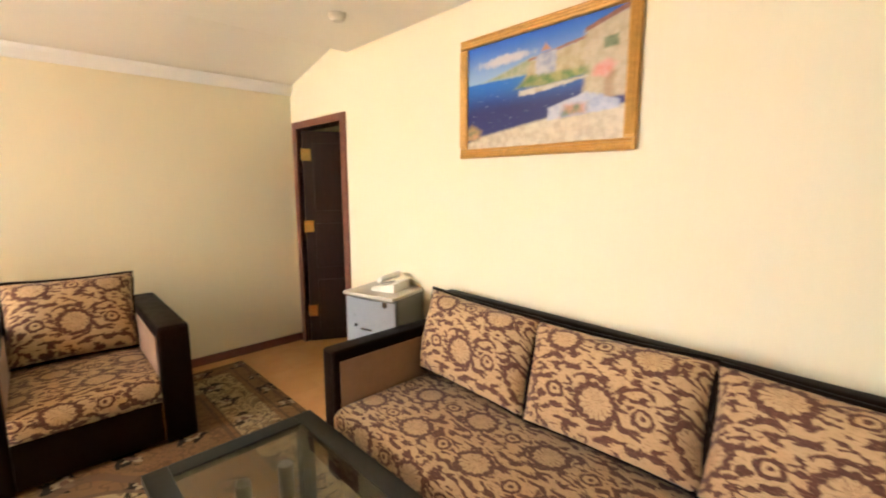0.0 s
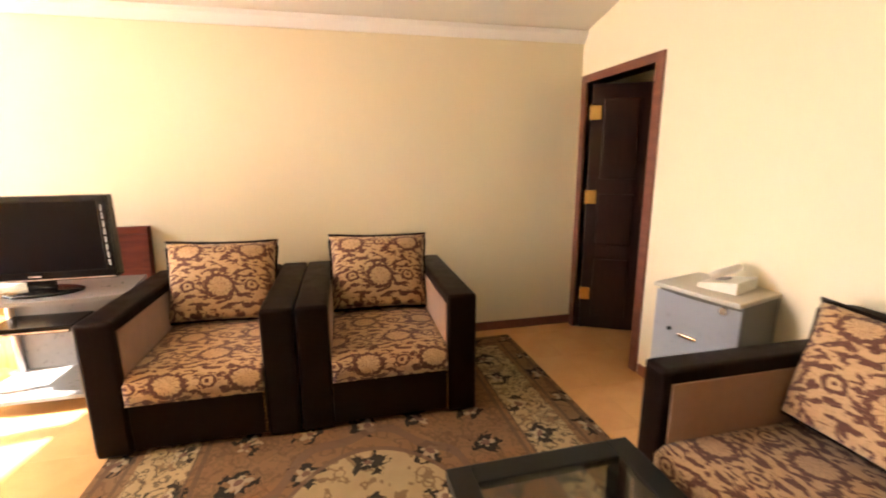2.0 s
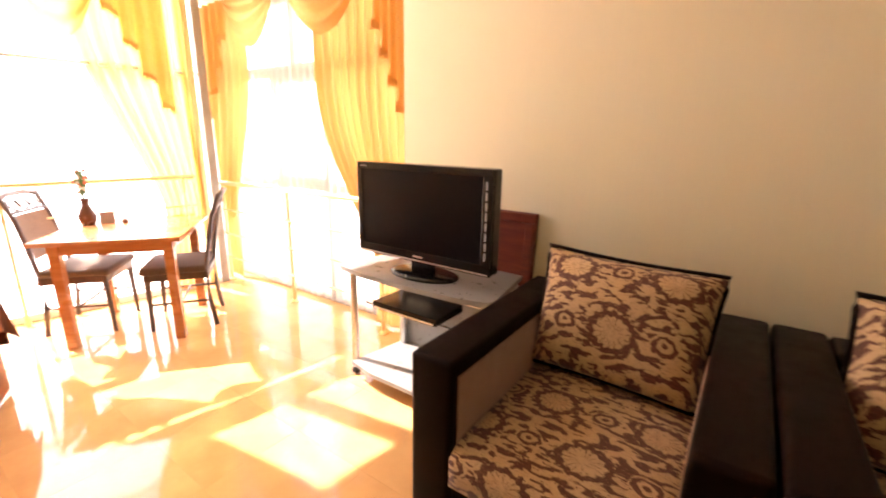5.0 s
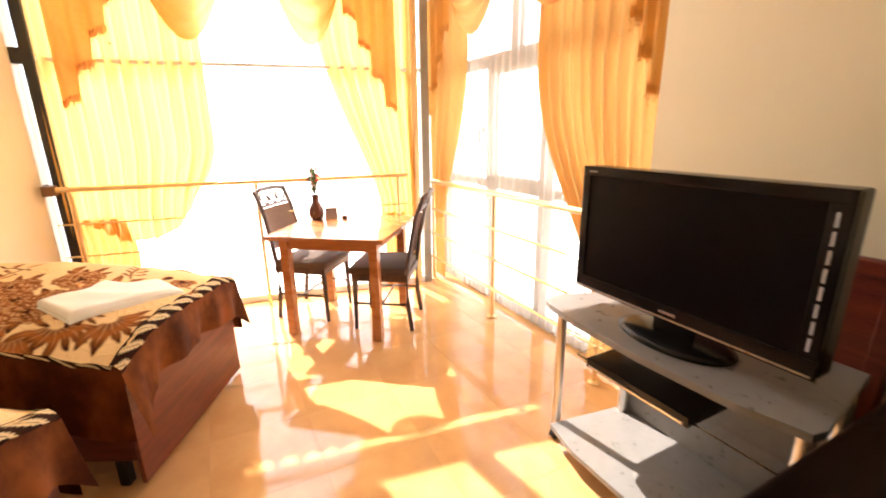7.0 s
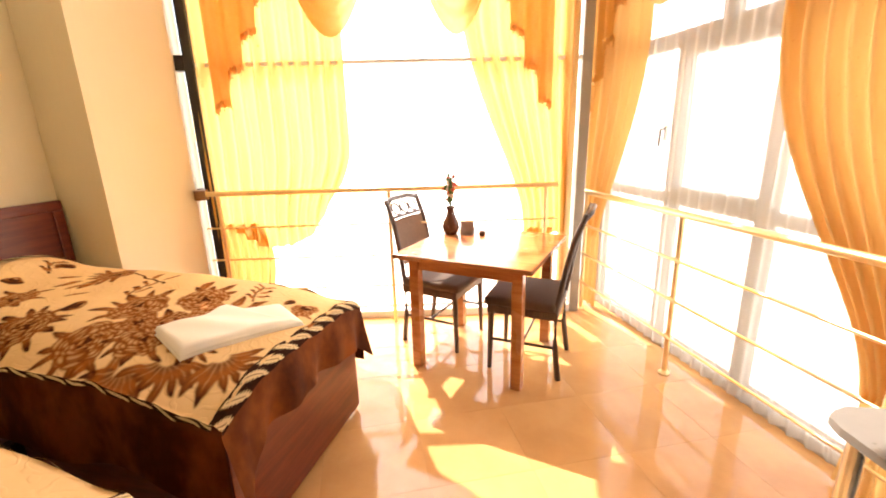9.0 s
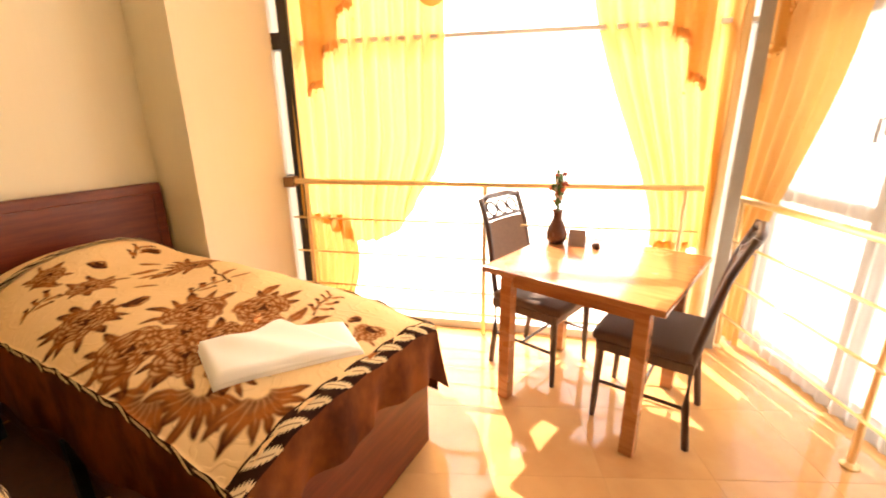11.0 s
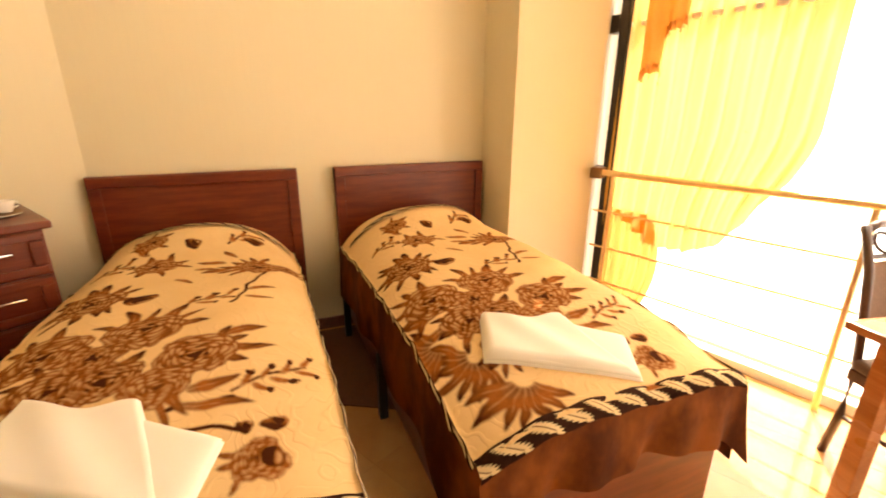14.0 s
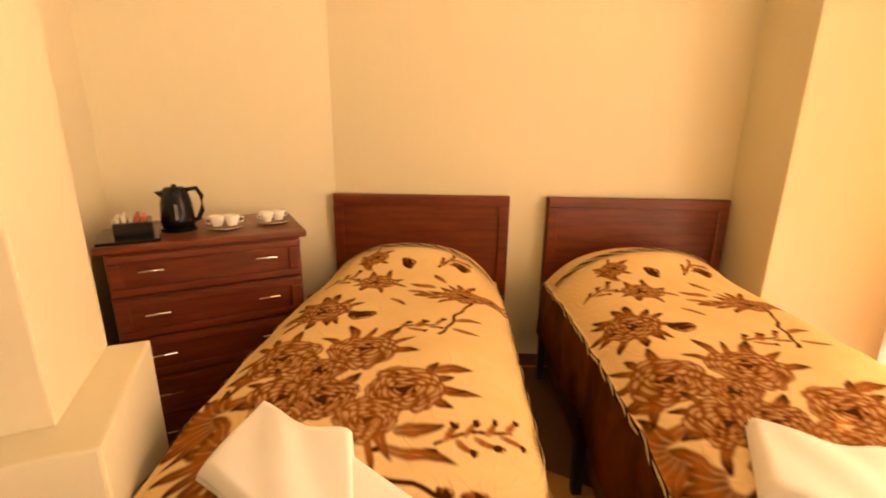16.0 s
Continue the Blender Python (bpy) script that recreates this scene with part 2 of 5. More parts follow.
def _zebra():
    """A row of pale serrated leaves on black; v from 0 to 1 across the hem."""
    v, x, y, z = coords("UV")
    n = noisy(vec(x * 14.0, y * 1.0, 0.0), 3.0, 2.0)
    s = (x / 0.092 - y * 1.0).fract() - 0.5
    k = y - 0.12
    w = (y * 3.14159).sin().max(0.0).pow(0.6) * 0.33
    saw = ((y * 9.0 + s.abs() * 3.0).fract() - 0.5) * 0.16
    leaf = (s.abs() - w - saw + 0.05).lt(0.0) * k.gt(0.0)
    vein = s.abs().lt(0.035) * y.gt(0.2) * y.lt(0.8)
    c = mix(leaf, mix(n, (0.020, 0.008, 0.005), (0.05, 0.018, 0.009)), (0.74, 0.57, 0.33))
    return mix(vein * leaf * 0.8, c, (0.16, 0.07, 0.03)), noisy(vec(x, y * 0.06, 0.0), 260.0, 2.0)


ZEBRA = material("black_and_cream_leaf_hem", _zebra, rough=0.95, spec=0.08, bump=0.3)


def _velour():
    v, x, y, z = coords()
    n = noisy(vec(x * 1.0, y * 1.0, z * 0.7), 5.0, 4.0, 0.6)
    return mix(n.step(0.32, 0.72), (0.070, 0.017, 0.005), (0.25, 0.072, 0.018)), noisy(v, 220.0, 2.0) + noisy(v, 14.0, 3.0) * 2.5


VELOUR = material("brown_velour", _velour, rough=0.75, spec=0.12, bump=0.35)


def _towel():
    v, x, y, z = coords()
    return mix(noisy(v, 10.0, 3.0), (0.91, 0.875, 0.79), (0.94, 0.91, 0.84)), noisy(v, 500.0, 2.0)


TOWEL = material("white_towelling", _towel, rough=0.95, spec=0.1, bump=0.06)


def plain(name, color, rough=0.4, metal=0.0, vary=0.12, bump=0.03, scale=25.0, **more):
    def f():
        v, x, y, z = coords()
        n = noisy(v, scale, 3.0)
        return mix(n, tuple(k * (1 - vary) for k in color), tuple(min(1, k * (1 + vary)) for k in color)), noisy(v, 300.0, 2.0), n * 0.16 + max(0.02, rough - 0.08)
    return material(name, f, metal=metal, bump=bump, **more)


BLACKP = plain("black_gloss_plastic", (0.006, 0.006, 0.0065), 0.2, spec=0.3)
SCREEN = plain("dark_screen", (0.006, 0.005, 0.006), 0.16, vary=0.02, bump=0.0, spec=0.12)
STRIP = plain("printed_strip", (0.40, 0.42, 0.46), 0.3)
GREYP = plain("grey_laminate", (0.21, 0.205, 0.20), 0.3)
SILVER = plain("brushed_silver_tube", (0.72, 0.71, 0.68), 0.3, 1.0)
CHROME = plain("chrome", (0.80, 0.80, 0.80), 0.12, 1.0)
BRASS = plain("polished_brass", (0.83, 0.60, 0.24), 0.2, 1.0)
RAILM = plain("golden_anodised_rail", (0.86, 0.66, 0.36), 0.32, 0.75)
GILT = plain("gold_painted_column", (0.74, 0.54, 0.25), 0.35, 0.15)
FRAMEW = plain("dark_window_profile", (0.020, 0.017, 0.016), 0.35)
FRAMEB = plain("brown_rail_block", (0.22, 0.11, 0.045), 0.45)
PVC = plain("white_window_profile", (0.80, 0.80, 0.78), 0.3, vary=0.04)
PROFILE = plain("grey_brown_window_profile", (0.30, 0.27, 0.22), 0.4, vary=0.08)
FRIDGE = plain("pale_grey_fridge_enamel", (0.50, 0.52, 0.56), 0.3, vary=0.05)
FRTOP = plain("beige_fridge_top", (0.47, 0.44, 0.37), 0.35)
FRSIDE = plain("dark_fridge_side", (0.16, 0.15, 0.13), 0.4)
IVORY = plain("ivory_plastic", (0.68, 0.64, 0.55), 0.35)
GOLD = plain("gilt_moulding", (0.56, 0.31, 0.075), 0.38, 0.35, vary=0.35, bump=0.4, scale=60.0)
BTABLE = plain("black_ash_board", (0.010, 0.0105, 0.0095), 0.4, spec=0.25)
CERAMIC = plain("white_porcelain", (0.86, 0.83, 0.76), 0.15, vary=0.03)
SEATF = plain("brown_seat_cloth", (0.105, 0.070, 0.052), 0.9, vary=0.3, bump=0.3, scale=120.0)
WICKER = plain("striped_brown_upholstery", (0.20, 0.12, 0.075), 0.8, vary=0.4, bump=0.4, scale=90.0)
PAPER = plain("printed_paper", (0.66, 0.58, 0.48), 0.6, vary=0.2)
REDP = plain("red_print", (0.55, 0.10, 0.06), 0.5)
TEAL = plain("teal_sticker", (0.05, 0.35, 0.38), 0.5)
LEAFM = plain("green_leaf", (0.05, 0.13, 0.03), 0.5, vary=0.4)
VASEM = plain("brown_glazed_vase", (0.10, 0.038, 0.022), 0.25, vary=0.35)
METALB = plain("black_metal", (0.012, 0.012, 0.013), 0.4)
BROWNM = plain("dark_brown_floor_area", (0.15, 0.060, 0.024), 0.6, vary=0.3, bump=0.3, scale=40.0)
GROUNDM = plain("pale_paving", (0.52, 0.50, 0.46), 0.85, vary=0.2, scale=1.5)

SMOKED = material("smoked_table_glass", color=(0.62, 0.62, 0.56), rough=0.02, transmission_weight=1.0, ior=1.45)
GLASS = material("clear_glass", color=(1, 1, 1), rough=0.02, transmission_weight=1.0, ior=1.45)
PANE = material("window_glass", color=(1, 1, 1), rough=0.0, transmission_weight=1.0, ior=1.02)


def _peach():
    v, x, y, z = coords()
    n = noisy(vec(x * 30.0, y * 30.0, z * 1.2), 1.0, 3.0)
    fleck = noisy(v, 60.0, 1.0).gt(0.72)
    c = mix(n, (0.68, 0.41, 0.15), (0.78, 0.50, 0.21))
    return mix(fleck * 0.25, c, (0.55, 0.24, 0.06))


def _dpeach():
    v, x, y, z = coords()
    n = noisy(v, 40.0, 3.0)
    return mix(n, (0.69, 0.39, 0.15), (0.78, 0.47, 0.21))


def _white():
    v, x, y, z = coords()
    return mix(noisy(v, 60.0, 2.0), (0.88, 0.87, 0.84), (0.94, 0.93, 0.90))


CURTAIN = sheer("peach_satin_curtain", _peach, 0.05, 0.4, (1.0, 0.66, 0.14))
PELMET = sheer("apricot_pelmet_satin", _dpeach, 0.04, 0.4, (1.0, 0.50, 0.14))
LACE = sheer("white_voile", _white, 0.62, 0.2)

# ---- mesh helpers ----


def part(name, bm, mat, parent=None, label="", m=None, smooth=False):
    """Links a bmesh as one mesh object, under a thing or a part."""
    me = bpy.data.meshes.new(name)
    bmesh.ops.recalc_face_normals(bm, faces=bm.faces)
    if smooth:
        for f in bm.faces:
            f.smooth = True
    bm.to_mesh(me)
    bm.free()
    me.materials.append(mat)
    ob = new(name, me)
    if parent:
        ob.parent = parent
    if m is not None:
        ob.matrix_basis = m
    if label:
        tagged(ob, label)
    return ob


def thing(name, label, category, m=None, group="", kind=""):
    ob = new(name)
    ob.empty_display_size = 0.1
    if m is not None:
        ob.matrix_basis = m
    return tagged(ob, label, category, group, kind)


def box(bm, x0, x1, y0, y1, z0, z1, bevel=0.0, seg=2):
    made = bmesh.ops.create_cube(bm, size=1.0)["verts"]
    bmesh.ops.scale(bm, vec=(x1 - x0, y1 - y0, z1 - z0), verts=made)
    bmesh.ops.translate(bm, vec=((x0 + x1) / 2, (y0 + y1) / 2, (z0 + z1) / 2), verts=made)
    if bevel:
        edges = list({e for v in made for e in v.link_edges})
        bmesh.ops.bevel(bm, geom=edges, offset=bevel, segments=seg, profile=0.6, affect='EDGES')
    return bm


def boxed(*a, **k):
    return box(bmesh.new(), *a, **k)


def tube(bm, pts, r, n=12, r2=None):
    """A round bar along the points."""
    rings = []
    pts = [Vector(p) for p in pts]
    for i, p in enumerate(pts):
        d = (pts[min(i + 1, len(pts) - 1)] - pts[max(i - 1, 0)]).normalized()
        side = d.cross(Vector((0, 0, 1)))
        side = side.normalized() if side.length > 1e-3 else Vector((1, 0, 0))
        up = side.cross(d)
        rr = r if r2 is None else r + (r2 - r) * i / (len(pts) - 1)
        rings.append([bm.verts.new(p + (side * math.cos(a) + up * math.sin(a)) * rr) for a in (2 * math.pi * k / n for k in range(n))])
    for a, b in zip(rings, rings[1:]):
        for k in range(n):
            bm.faces.new((a[k], a[(k + 1) % n], b[(k + 1) % n], b[k]))
    bm.faces.new(rings[0]); bm.faces.new(rings[-1])
    return bm


def tubed(*a, **k):
    return tube(bmesh.new(), *a, **k)


def lathe(profile, n=28):
    """A turned body from (radius, height) pairs."""
    bm = bmesh.new()
    rings = [[bm.verts.new((max(r, 1e-4) * math.cos(a), max(r, 1e-4) * math.sin(a), z)) for a in (2 * math.pi * k / n for k in range(n))] for r, z in profile]
    for a, b in zip(rings, rings[1:]):
        for k in range(n):
            bm.faces.new((a[k], a[(k + 1) % n], b[(k + 1) % n], b[k]))
    bm.faces.new(rings[0]); bm.faces.new(rings[-1])
    return bm


def sheet(f, nu, nv, uv=None, thick=0.0):
    """A grid of points f(s, t), s and t from 0 to 1; uv(s, t) where given; thick: a second skin below."""
    bm = bmesh.new()
    lay = bm.loops.layers.uv.new("UVMap")
    g = [[bm.verts.new(f(i / nu, j / nv)) for j in range(nv + 1)] for i in range(nu + 1)]
    for i in range(nu):
        for j in range(nv):
            face = bm.faces.new((g[i][j], g[i + 1][j], g[i + 1][j + 1], g[i][j + 1]))
            if uv:
                for lp, (a, b) in zip(face.loops, ((i, j), (i + 1, j), (i + 1, j + 1), (i, j + 1))):
                    lp[lay].uv = uv(a / nu, b / nv)
    if thick:
        bmesh.ops.solidify(bm, geom=bm.faces[:], thickness=thick)
    return bm


def pillow(w, h, d, seed=0, n=18):
    """A stuffed cushion, w wide (x), h high (z), d thick (y)."""
    bm = bmesh.new()
    rnd = random.Random(seed)
    ph = rnd.random() * 6
    sides = []
    for sgn in (-1, 1):
        g = []
        for i in range(n + 1):
            col = []
            for j in range(n + 1):
                a, b = i / n * 2 - 1, j / n * 2 - 1
                t = max(0.0, (1 - abs(a) ** 3.2)) ** 0.5 * max(0.0, (1 - abs(b) ** 3.2)) ** 0.5
                pinch = 1 - 0.05 * (1 - b * b) * abs(a) ** 6
                pz = 1 - 0.05 * (1 - a * a) * abs(b) ** 6
                wob = 0.012 * math.sin(3.1 * a + ph) * math.sin(2.6 * b + ph * 1.7)
                col.append(bm.verts.new((a * w / 2 * pinch, sgn * (d / 2 * t + 0.006) + wob * t, b * h / 2 * pz)))
            g.append(col)
        sides.append(g)
        for i in range(n):
            for j in range(n):
                bm.faces.new((g[i][j], g[i + 1][j], g[i + 1][j + 1], g[i][j + 1]))
    a, b = sides
    rim = [(i, 0) for i in range(n)] + [(n, j) for j in range(n)] + [(i, n) for i in range(n, 0, -1)] + [(0, j) for j in range(n, 0, -1)]
    for p, q in zip(rim, rim[1:] + rim[:1]):
        bm.faces.new((a[p[0]][p[1]], a[q[0]][q[1]], b[q[0]][q[1]], b[p[0]][p[1]]))
    return bm


def prism(pts, z0, z1):
    bm = bmesh.new()
    lo = [bm.verts.new((x, y, z0)) for x, y in pts]
    hi = [bm.verts.new((x, y, z1)) for x, y in pts]
    bm.faces.new(lo); bm.faces.new(hi)
    for i in range(len(pts)):
        k = (i + 1) % len(pts)
        bm.faces.new((lo[i], lo[k], hi[k], hi[i]))
    return bm


def extruded(pts, y0, y1):
    """A flat outline in x and z, given depth in y."""
    bm = bmesh.new()
    lo = [bm.verts.new((x, y0, z)) for x, z in pts]
    hi = [bm.verts.new((x, y1, z)) for x, z in pts]
    bm.faces.new(lo); bm.faces.new(hi)
    for i in range(len(pts)):
        k = (i + 1) % len(pts)
        bm.faces.new((lo[i], lo[k], hi[k], hi[i]))
    return bm


def wall_between(name, p, q, z0, z1, thick, label):
    """A wall whose inner face runs from p to q; its body lies to the right of that way."""
    p, q = Vector(p), Vector(q)
    d = (q - p).normalized()
    s = Vector((d.y, -d.x)) * thick
    bm = prism([p, q, q + s, p + s], z0, z1)
    return tagged(part(name, bm, WALL), label, "wall", kind="structure")


# ---- the large structure ----
WX, NY, EX = -3.90, 2.06, 0.60          # inner faces of west, north and east walls
DX0, DX1, DH = -3.80, -3.02, 2.02       # door opening in the north wall
A64 = radians(64)
BU, BN = Vector((math.cos(A64), math.sin(A64))), Vector((-math.sin(A64), math.cos(A64)))
BM = Vector((0.072, -3.335))


def bedpt(u, n):
    return BM + BU * u + BN * n


HBW = -0.05                              # the headboard wall, behind the headboards
cor_e = bedpt(1.2, HBW)
cor_e = Vector((EX, cor_e.y + (EX - cor_e.x) * BU.y / BU.x))
cor_s = bedpt(-1.40, HBW)
pil_e = Vector((-1.05, -4.735))
WZ = 4.00

wall_between("wall_west", (WX, -2.09), (WX, NY), 0, WZ, -0.22, "cream papered wall behind the two armchairs")
bm = prism([(WX - 0.22, NY), (DX0, NY), (DX0, NY + 0.14), (WX - 0.22, NY + 0.14)], 0, WZ)
for pts, z0, z1 in (([(DX0, NY), (DX1, NY), (DX1, NY + 0.14), (DX0, NY + 0.14)], DH, WZ), ([(DX1, NY), (EX + 0.2, NY), (EX + 0.2, NY + 0.14), (DX1, NY + 0.14)], 0, WZ)):
    b2 = prism(pts, z0, z1)
    me = bpy.data.meshes.new("tmp"); b2.to_mesh(me); bm.from_mesh(me); b2.free(); bpy.data.meshes.remove(me)
tagged(part("wall_north", bm, WALL), "cream papered wall with a doorway behind the sofa", "wall", kind="structure")
wall_between("wall_east", (EX, NY), (EX, cor_e.y - 0.1), 0, WZ, -0.2, "cream papered wall behind the chest of drawers")
wall_between("wall_headboards", cor_e, cor_s, 0, WZ, -0.2, "cream papered wall behind the two headboards")
bm = prism([bedpt(-1.15, 0.345), pil_e, pil_e + Vector((0.02, -0.25)), cor_s + Vector((0.3, -0.3)), bedpt(-1.15, HBW)], 0, WZ)
tagged(part("wall_south_pier", bm, WALL), "cream papered pier beside the tall window", "wall", kind="structure")

# half-height wall with a square column on it
hw = part("wall_half_height", boxed(-1.055, -0.57, -1.61, -1.00, 0, 0.83, 0.008), WALL)
tagged(hw, "cream half-height partition with a flat ledge", "wall", kind="structure")
tagged(part("column", boxed(-0.95, -0.572, -1.51, -1.10, 0.83, WZ, 0.006), WALL), "square cream column on the half-height wall", "column", kind="structure")

# unseen wall, added to keep window light off the sofa side
tagged(part("wall_partition", boxed(-0.571, EX, -1.27, -1.12, 0, WZ), WALL), "unseen added wall that shades the sofa side from the windows", "wall", kind="structure")

# ceilings
CZ = 2.50
YG = -2.02                                # the ceiling is high on the window side of this line
tagged(part("ceiling_high", prism([(-4.12, YG), (EX + 0.2, YG), (EX + 0.2, -4.86), (-1.06, -4.86), (-3.86, -4.39), (-4.12, -4.45)], 3.90, 4.05), CEIL), "high cream painted ceiling by the windows", "ceiling", kind="structure")
tagged(part("ceiling", boxed(-2.9, EX + 0.2, YG, NY + 0.14, CZ + 0.12, CZ + 0.3), CEIL), "flat cream painted ceiling", "ceiling", kind="structure")
tagged(part("ceiling_soffit", boxed(-2.9, EX + 0.2, 0.6, NY, CZ, CZ + 0.118), CEIL), "lowered cream ceiling panel over the sofa", "ceiling", kind="structure")
bm = extruded([(-4.2, 2.335), (-2.902, 2.63), (-2.902, 2.75), (-4.2, 2.55)], YG, NY + 0.1)
tagged(part("ceiling_slope", bm, CEIL), "sloping cream ceiling above the armchairs", "ceiling", kind="structure")
tagged(part("wall_gable", boxed(-4.3, EX + 0.2, YG, YG + 0.1, 2.82, 4.0), WALL), "plain wall above the change of ceiling height", "wall", kind="structure")
bm = extruded([(WX, 2.325), (WX + 0.018, 2.325), (WX + 0.03, 2.345), (WX + 0.055, 2.38), (WX + 0.06, 2.41), (WX, 2.40)], -2.02, NY)
tagged(part("cornice", bm, WHITE), "narrow white plaster cornice", "cornice", kind="structure")

# baseboards
for nm, b in (("baseboard", boxed(WX, WX + 0.014, -2.0, NY, 0.0, 0.075, 0.003)), ("baseboard", boxed(DX1 + 0.09, EX, NY - 0.014, NY, 0, 0.075, 0.003))):
    tagged(part(nm, b, TRIMW), "red-brown wooden baseboard", "baseboard", kind="structure")
d = (cor_s - cor_e).normalized(); s = Vector((d.y, -d.x)) * 0.014
tagged(part("baseboard", prism([cor_e, cor_s, cor_s + s, cor_e + s], 0, 0.075), TRIMW), "red-brown wooden baseboard", "baseboard", kind="structure")

# room behind the doorway
tagged(part("wall_hall", boxed(WX - 0.22, -2.2, NY + 1.5, NY + 1.6, 0, 2.8), WALL), "plain wall of the hall beyond the door", "wall", kind="structure")
tagged(part("wall_hall_side", boxed(WX - 0.32, WX - 0.1, NY + 0.142, NY + 1.5, 0, 2.8), WALL), "plain side wall of the hall", "wall", kind="structure")
tagged(part("wall_hall_end", boxed(-2.3, -2.2, NY + 0.142, NY + 1.5, 0, 2.8), WALL), "plain end wall of the hall", "wall", kind="structure")
tagged(part("ceiling_hall", boxed(WX - 0.3, -2.2, NY + 0.14, NY + 1.6, 2.35, 2.45), CEIL), "plain hall ceiling", "ceiling", kind="structure")

# ---- door ----
fr = thing("door_frame", "red-brown wooden door frame around an open doorway", "door frame", kind="structure")
part("jamb", boxed(DX0 - 0.07, DX0 + 0.0, NY - 0.018, NY + 0.14, 0, DH + 0.06, 0.004), TRIMW, fr)
part("jamb", boxed(DX1 - 0.0, DX1 + 0.07, NY - 0.018, NY + 0.14, 0, DH + 0.06, 0.004), TRIMW, fr)
part("lintel", boxed(DX0 + 0.0005, DX1 - 0.0005, NY - 0.018, NY + 0.14, DH, DH + 0.06, 0.004), TRIMW, fr)
door = thing("door_leaf", "dark mahogany panelled door standing open into the hall", "door", pose(DX0 + 0.012, NY + 0.035, 0, 0, 0, 62), kind="structure")
part("panel", boxed(0, 0.80, -0.02, 0.02, 0.01, DH - 0.01, 0.003), DOORW, door)
for z0, z1 in ((0.12, 0.62), (0.74, 1.16), (1.28, 1.9)):
    for x0, x1 in ((0.09, 0.36), (0.44, 0.71)):
        part("raised_panel", boxed(x0, x1, -0.03, -0.019, z0, z1, 0.008), DOORW, door)
for z in (0.26, 1.08, 1.74):
    part("hinge", boxed(-0.012, 0.075, -0.026, -0.0205, z, z + 0.11, 0.002), BRASS, door, "gold-coloured hinge")
part("door_handle", tubed([(0.74, -0.022, 1.02), (0.74, -0.07, 1.02), (0.63, -0.07, 1.02)], 0.01), BRASS, door, "brass lever")

# ---- windows ----
G0, G1 = Vector((-1.07, -4.80)), Vector((-3.86, -4.33))
GD = (G1 - G0).normalized()
GL = (G1 - G0).length
GANG = math.degrees(math.atan2(GD.y, GD.x))
ws = thing("window_south", "tall floor-to-ceiling window with dark frames", "window", pose(G0.x, G0.y, 0, 0, 0, GANG), kind="structure")
# local x runs along the window, +y towards the garden
part("frame_post", boxed(0.040, 0.105, -0.03, 0.05, 0, 2.7, 0.004), FRAMEW, ws)
part("frame_post", boxed(GL - 0.07, GL, -0.03, 0.05, 0, 3.9, 0.004), PROFILE, ws)
part("mullion", boxed(1.50, 1.61, -0.025, 0.045, 2.96, 3.88, 0.004), PVC, ws)
for z, h in ((0.0, 0.06), (1.88, 0.025), (2.76, 0.20)):
    part("transom", boxed(0.116, GL - 0.071, -0.03, 0.05, z, z + h, 0.004), PVC, ws)
for z, h in ((0.0, 0.06), (0.99, 0.07), (1.86, 0.10)):
    part("side_transom", boxed(-0.04, 0.0395, -0.03, 0.05, z, z + h, 0.004), FRAMEW, ws)
for x0, x1, z0, z1 in ((0.115, GL - 0.07, 0.06, 1.878), (0.115, GL - 0.07, 1.907, 2.76), (1.06, 1.50, 2.96, 3.88), (1.61, GL - 0.07, 2.96, 3.88)):
    p = part("pane", boxed(x0, x1, 0.005, 0.011, z0, z1), PANE, ws)
    p.visible_shadow = False
for z0, z1 in ((0.06, 0.99), (1.06, 1.86), (1.96, 2.7)):
    part("narrow_pane", boxed(-0.04, 0.040, 0.005, 0.011, z0, z1), PANE, ws)
tagged(part("wall_south_lintel", box(boxed(-0.05, 1.06, -0.02, 0.2, 2.962, 4.0), -0.05, 0.1155, -0.02, 0.2, 2.702, 2.9615), WALL, m=pose(G0.x, G0.y, 0, 0, 0, GANG)), "plain wall beside the upper window", "wall", kind="structure")

WGX = -4.13
ww = thing("window_west", "white-framed tall window behind a voile curtain", "window", pose(WGX, -4.50, 0, 0, 0, 90), kind="structure")
# local x runs north, +y to the outside (west)
WL = 2.50
for x, z0, z1 in ((0.0, 0.06, 2.4), (0.74, 0.06, 1.86), (1.40, 0.06, 1.86), (1.03, 1.95, 2.4), (WL - 0.07, 0.06, 2.4)):
    part("mullion", boxed(x, x + 0.07, -0.03, 0.04, z0, z1, 0.004), PROFILE, ww)
for z, h in ((0.0, 0.06), (1.86, 0.09), (2.40, 0.12), (0.95, 0.06)):
    part("transom", boxed(0.0, WL, -0.028, 0.038, z, z + h, 0.004), PROFILE, ww)
for x0, x1, z0, z1 in ((0.07, 0.74, 0.06, 0.95), (0.81, 1.40, 0.06, 0.95), (1.47, WL - 0.07, 0.06, 0.95), (0.07, 0.74, 1.01, 1.86), (0.81, 1.40, 1.01, 1.86),
                       (1.47, WL - 0.07, 1.01, 1.86), (0.07, 1.03, 1.95, 2.40), (1.10, WL - 0.07, 1.95, 2.40)):
    p = part("pane", boxed(x0, x1, 0.004, 0.010, z0, z1), PANE, ww)
    p.visible_shadow = False
for z, h in ((1.01, 0.05), (1.80, 0.055)):
    part("sash_rail", boxed(0.812, 1.398, -0.04, 0.03, z, z + h, 0.004), PROFILE, ww)
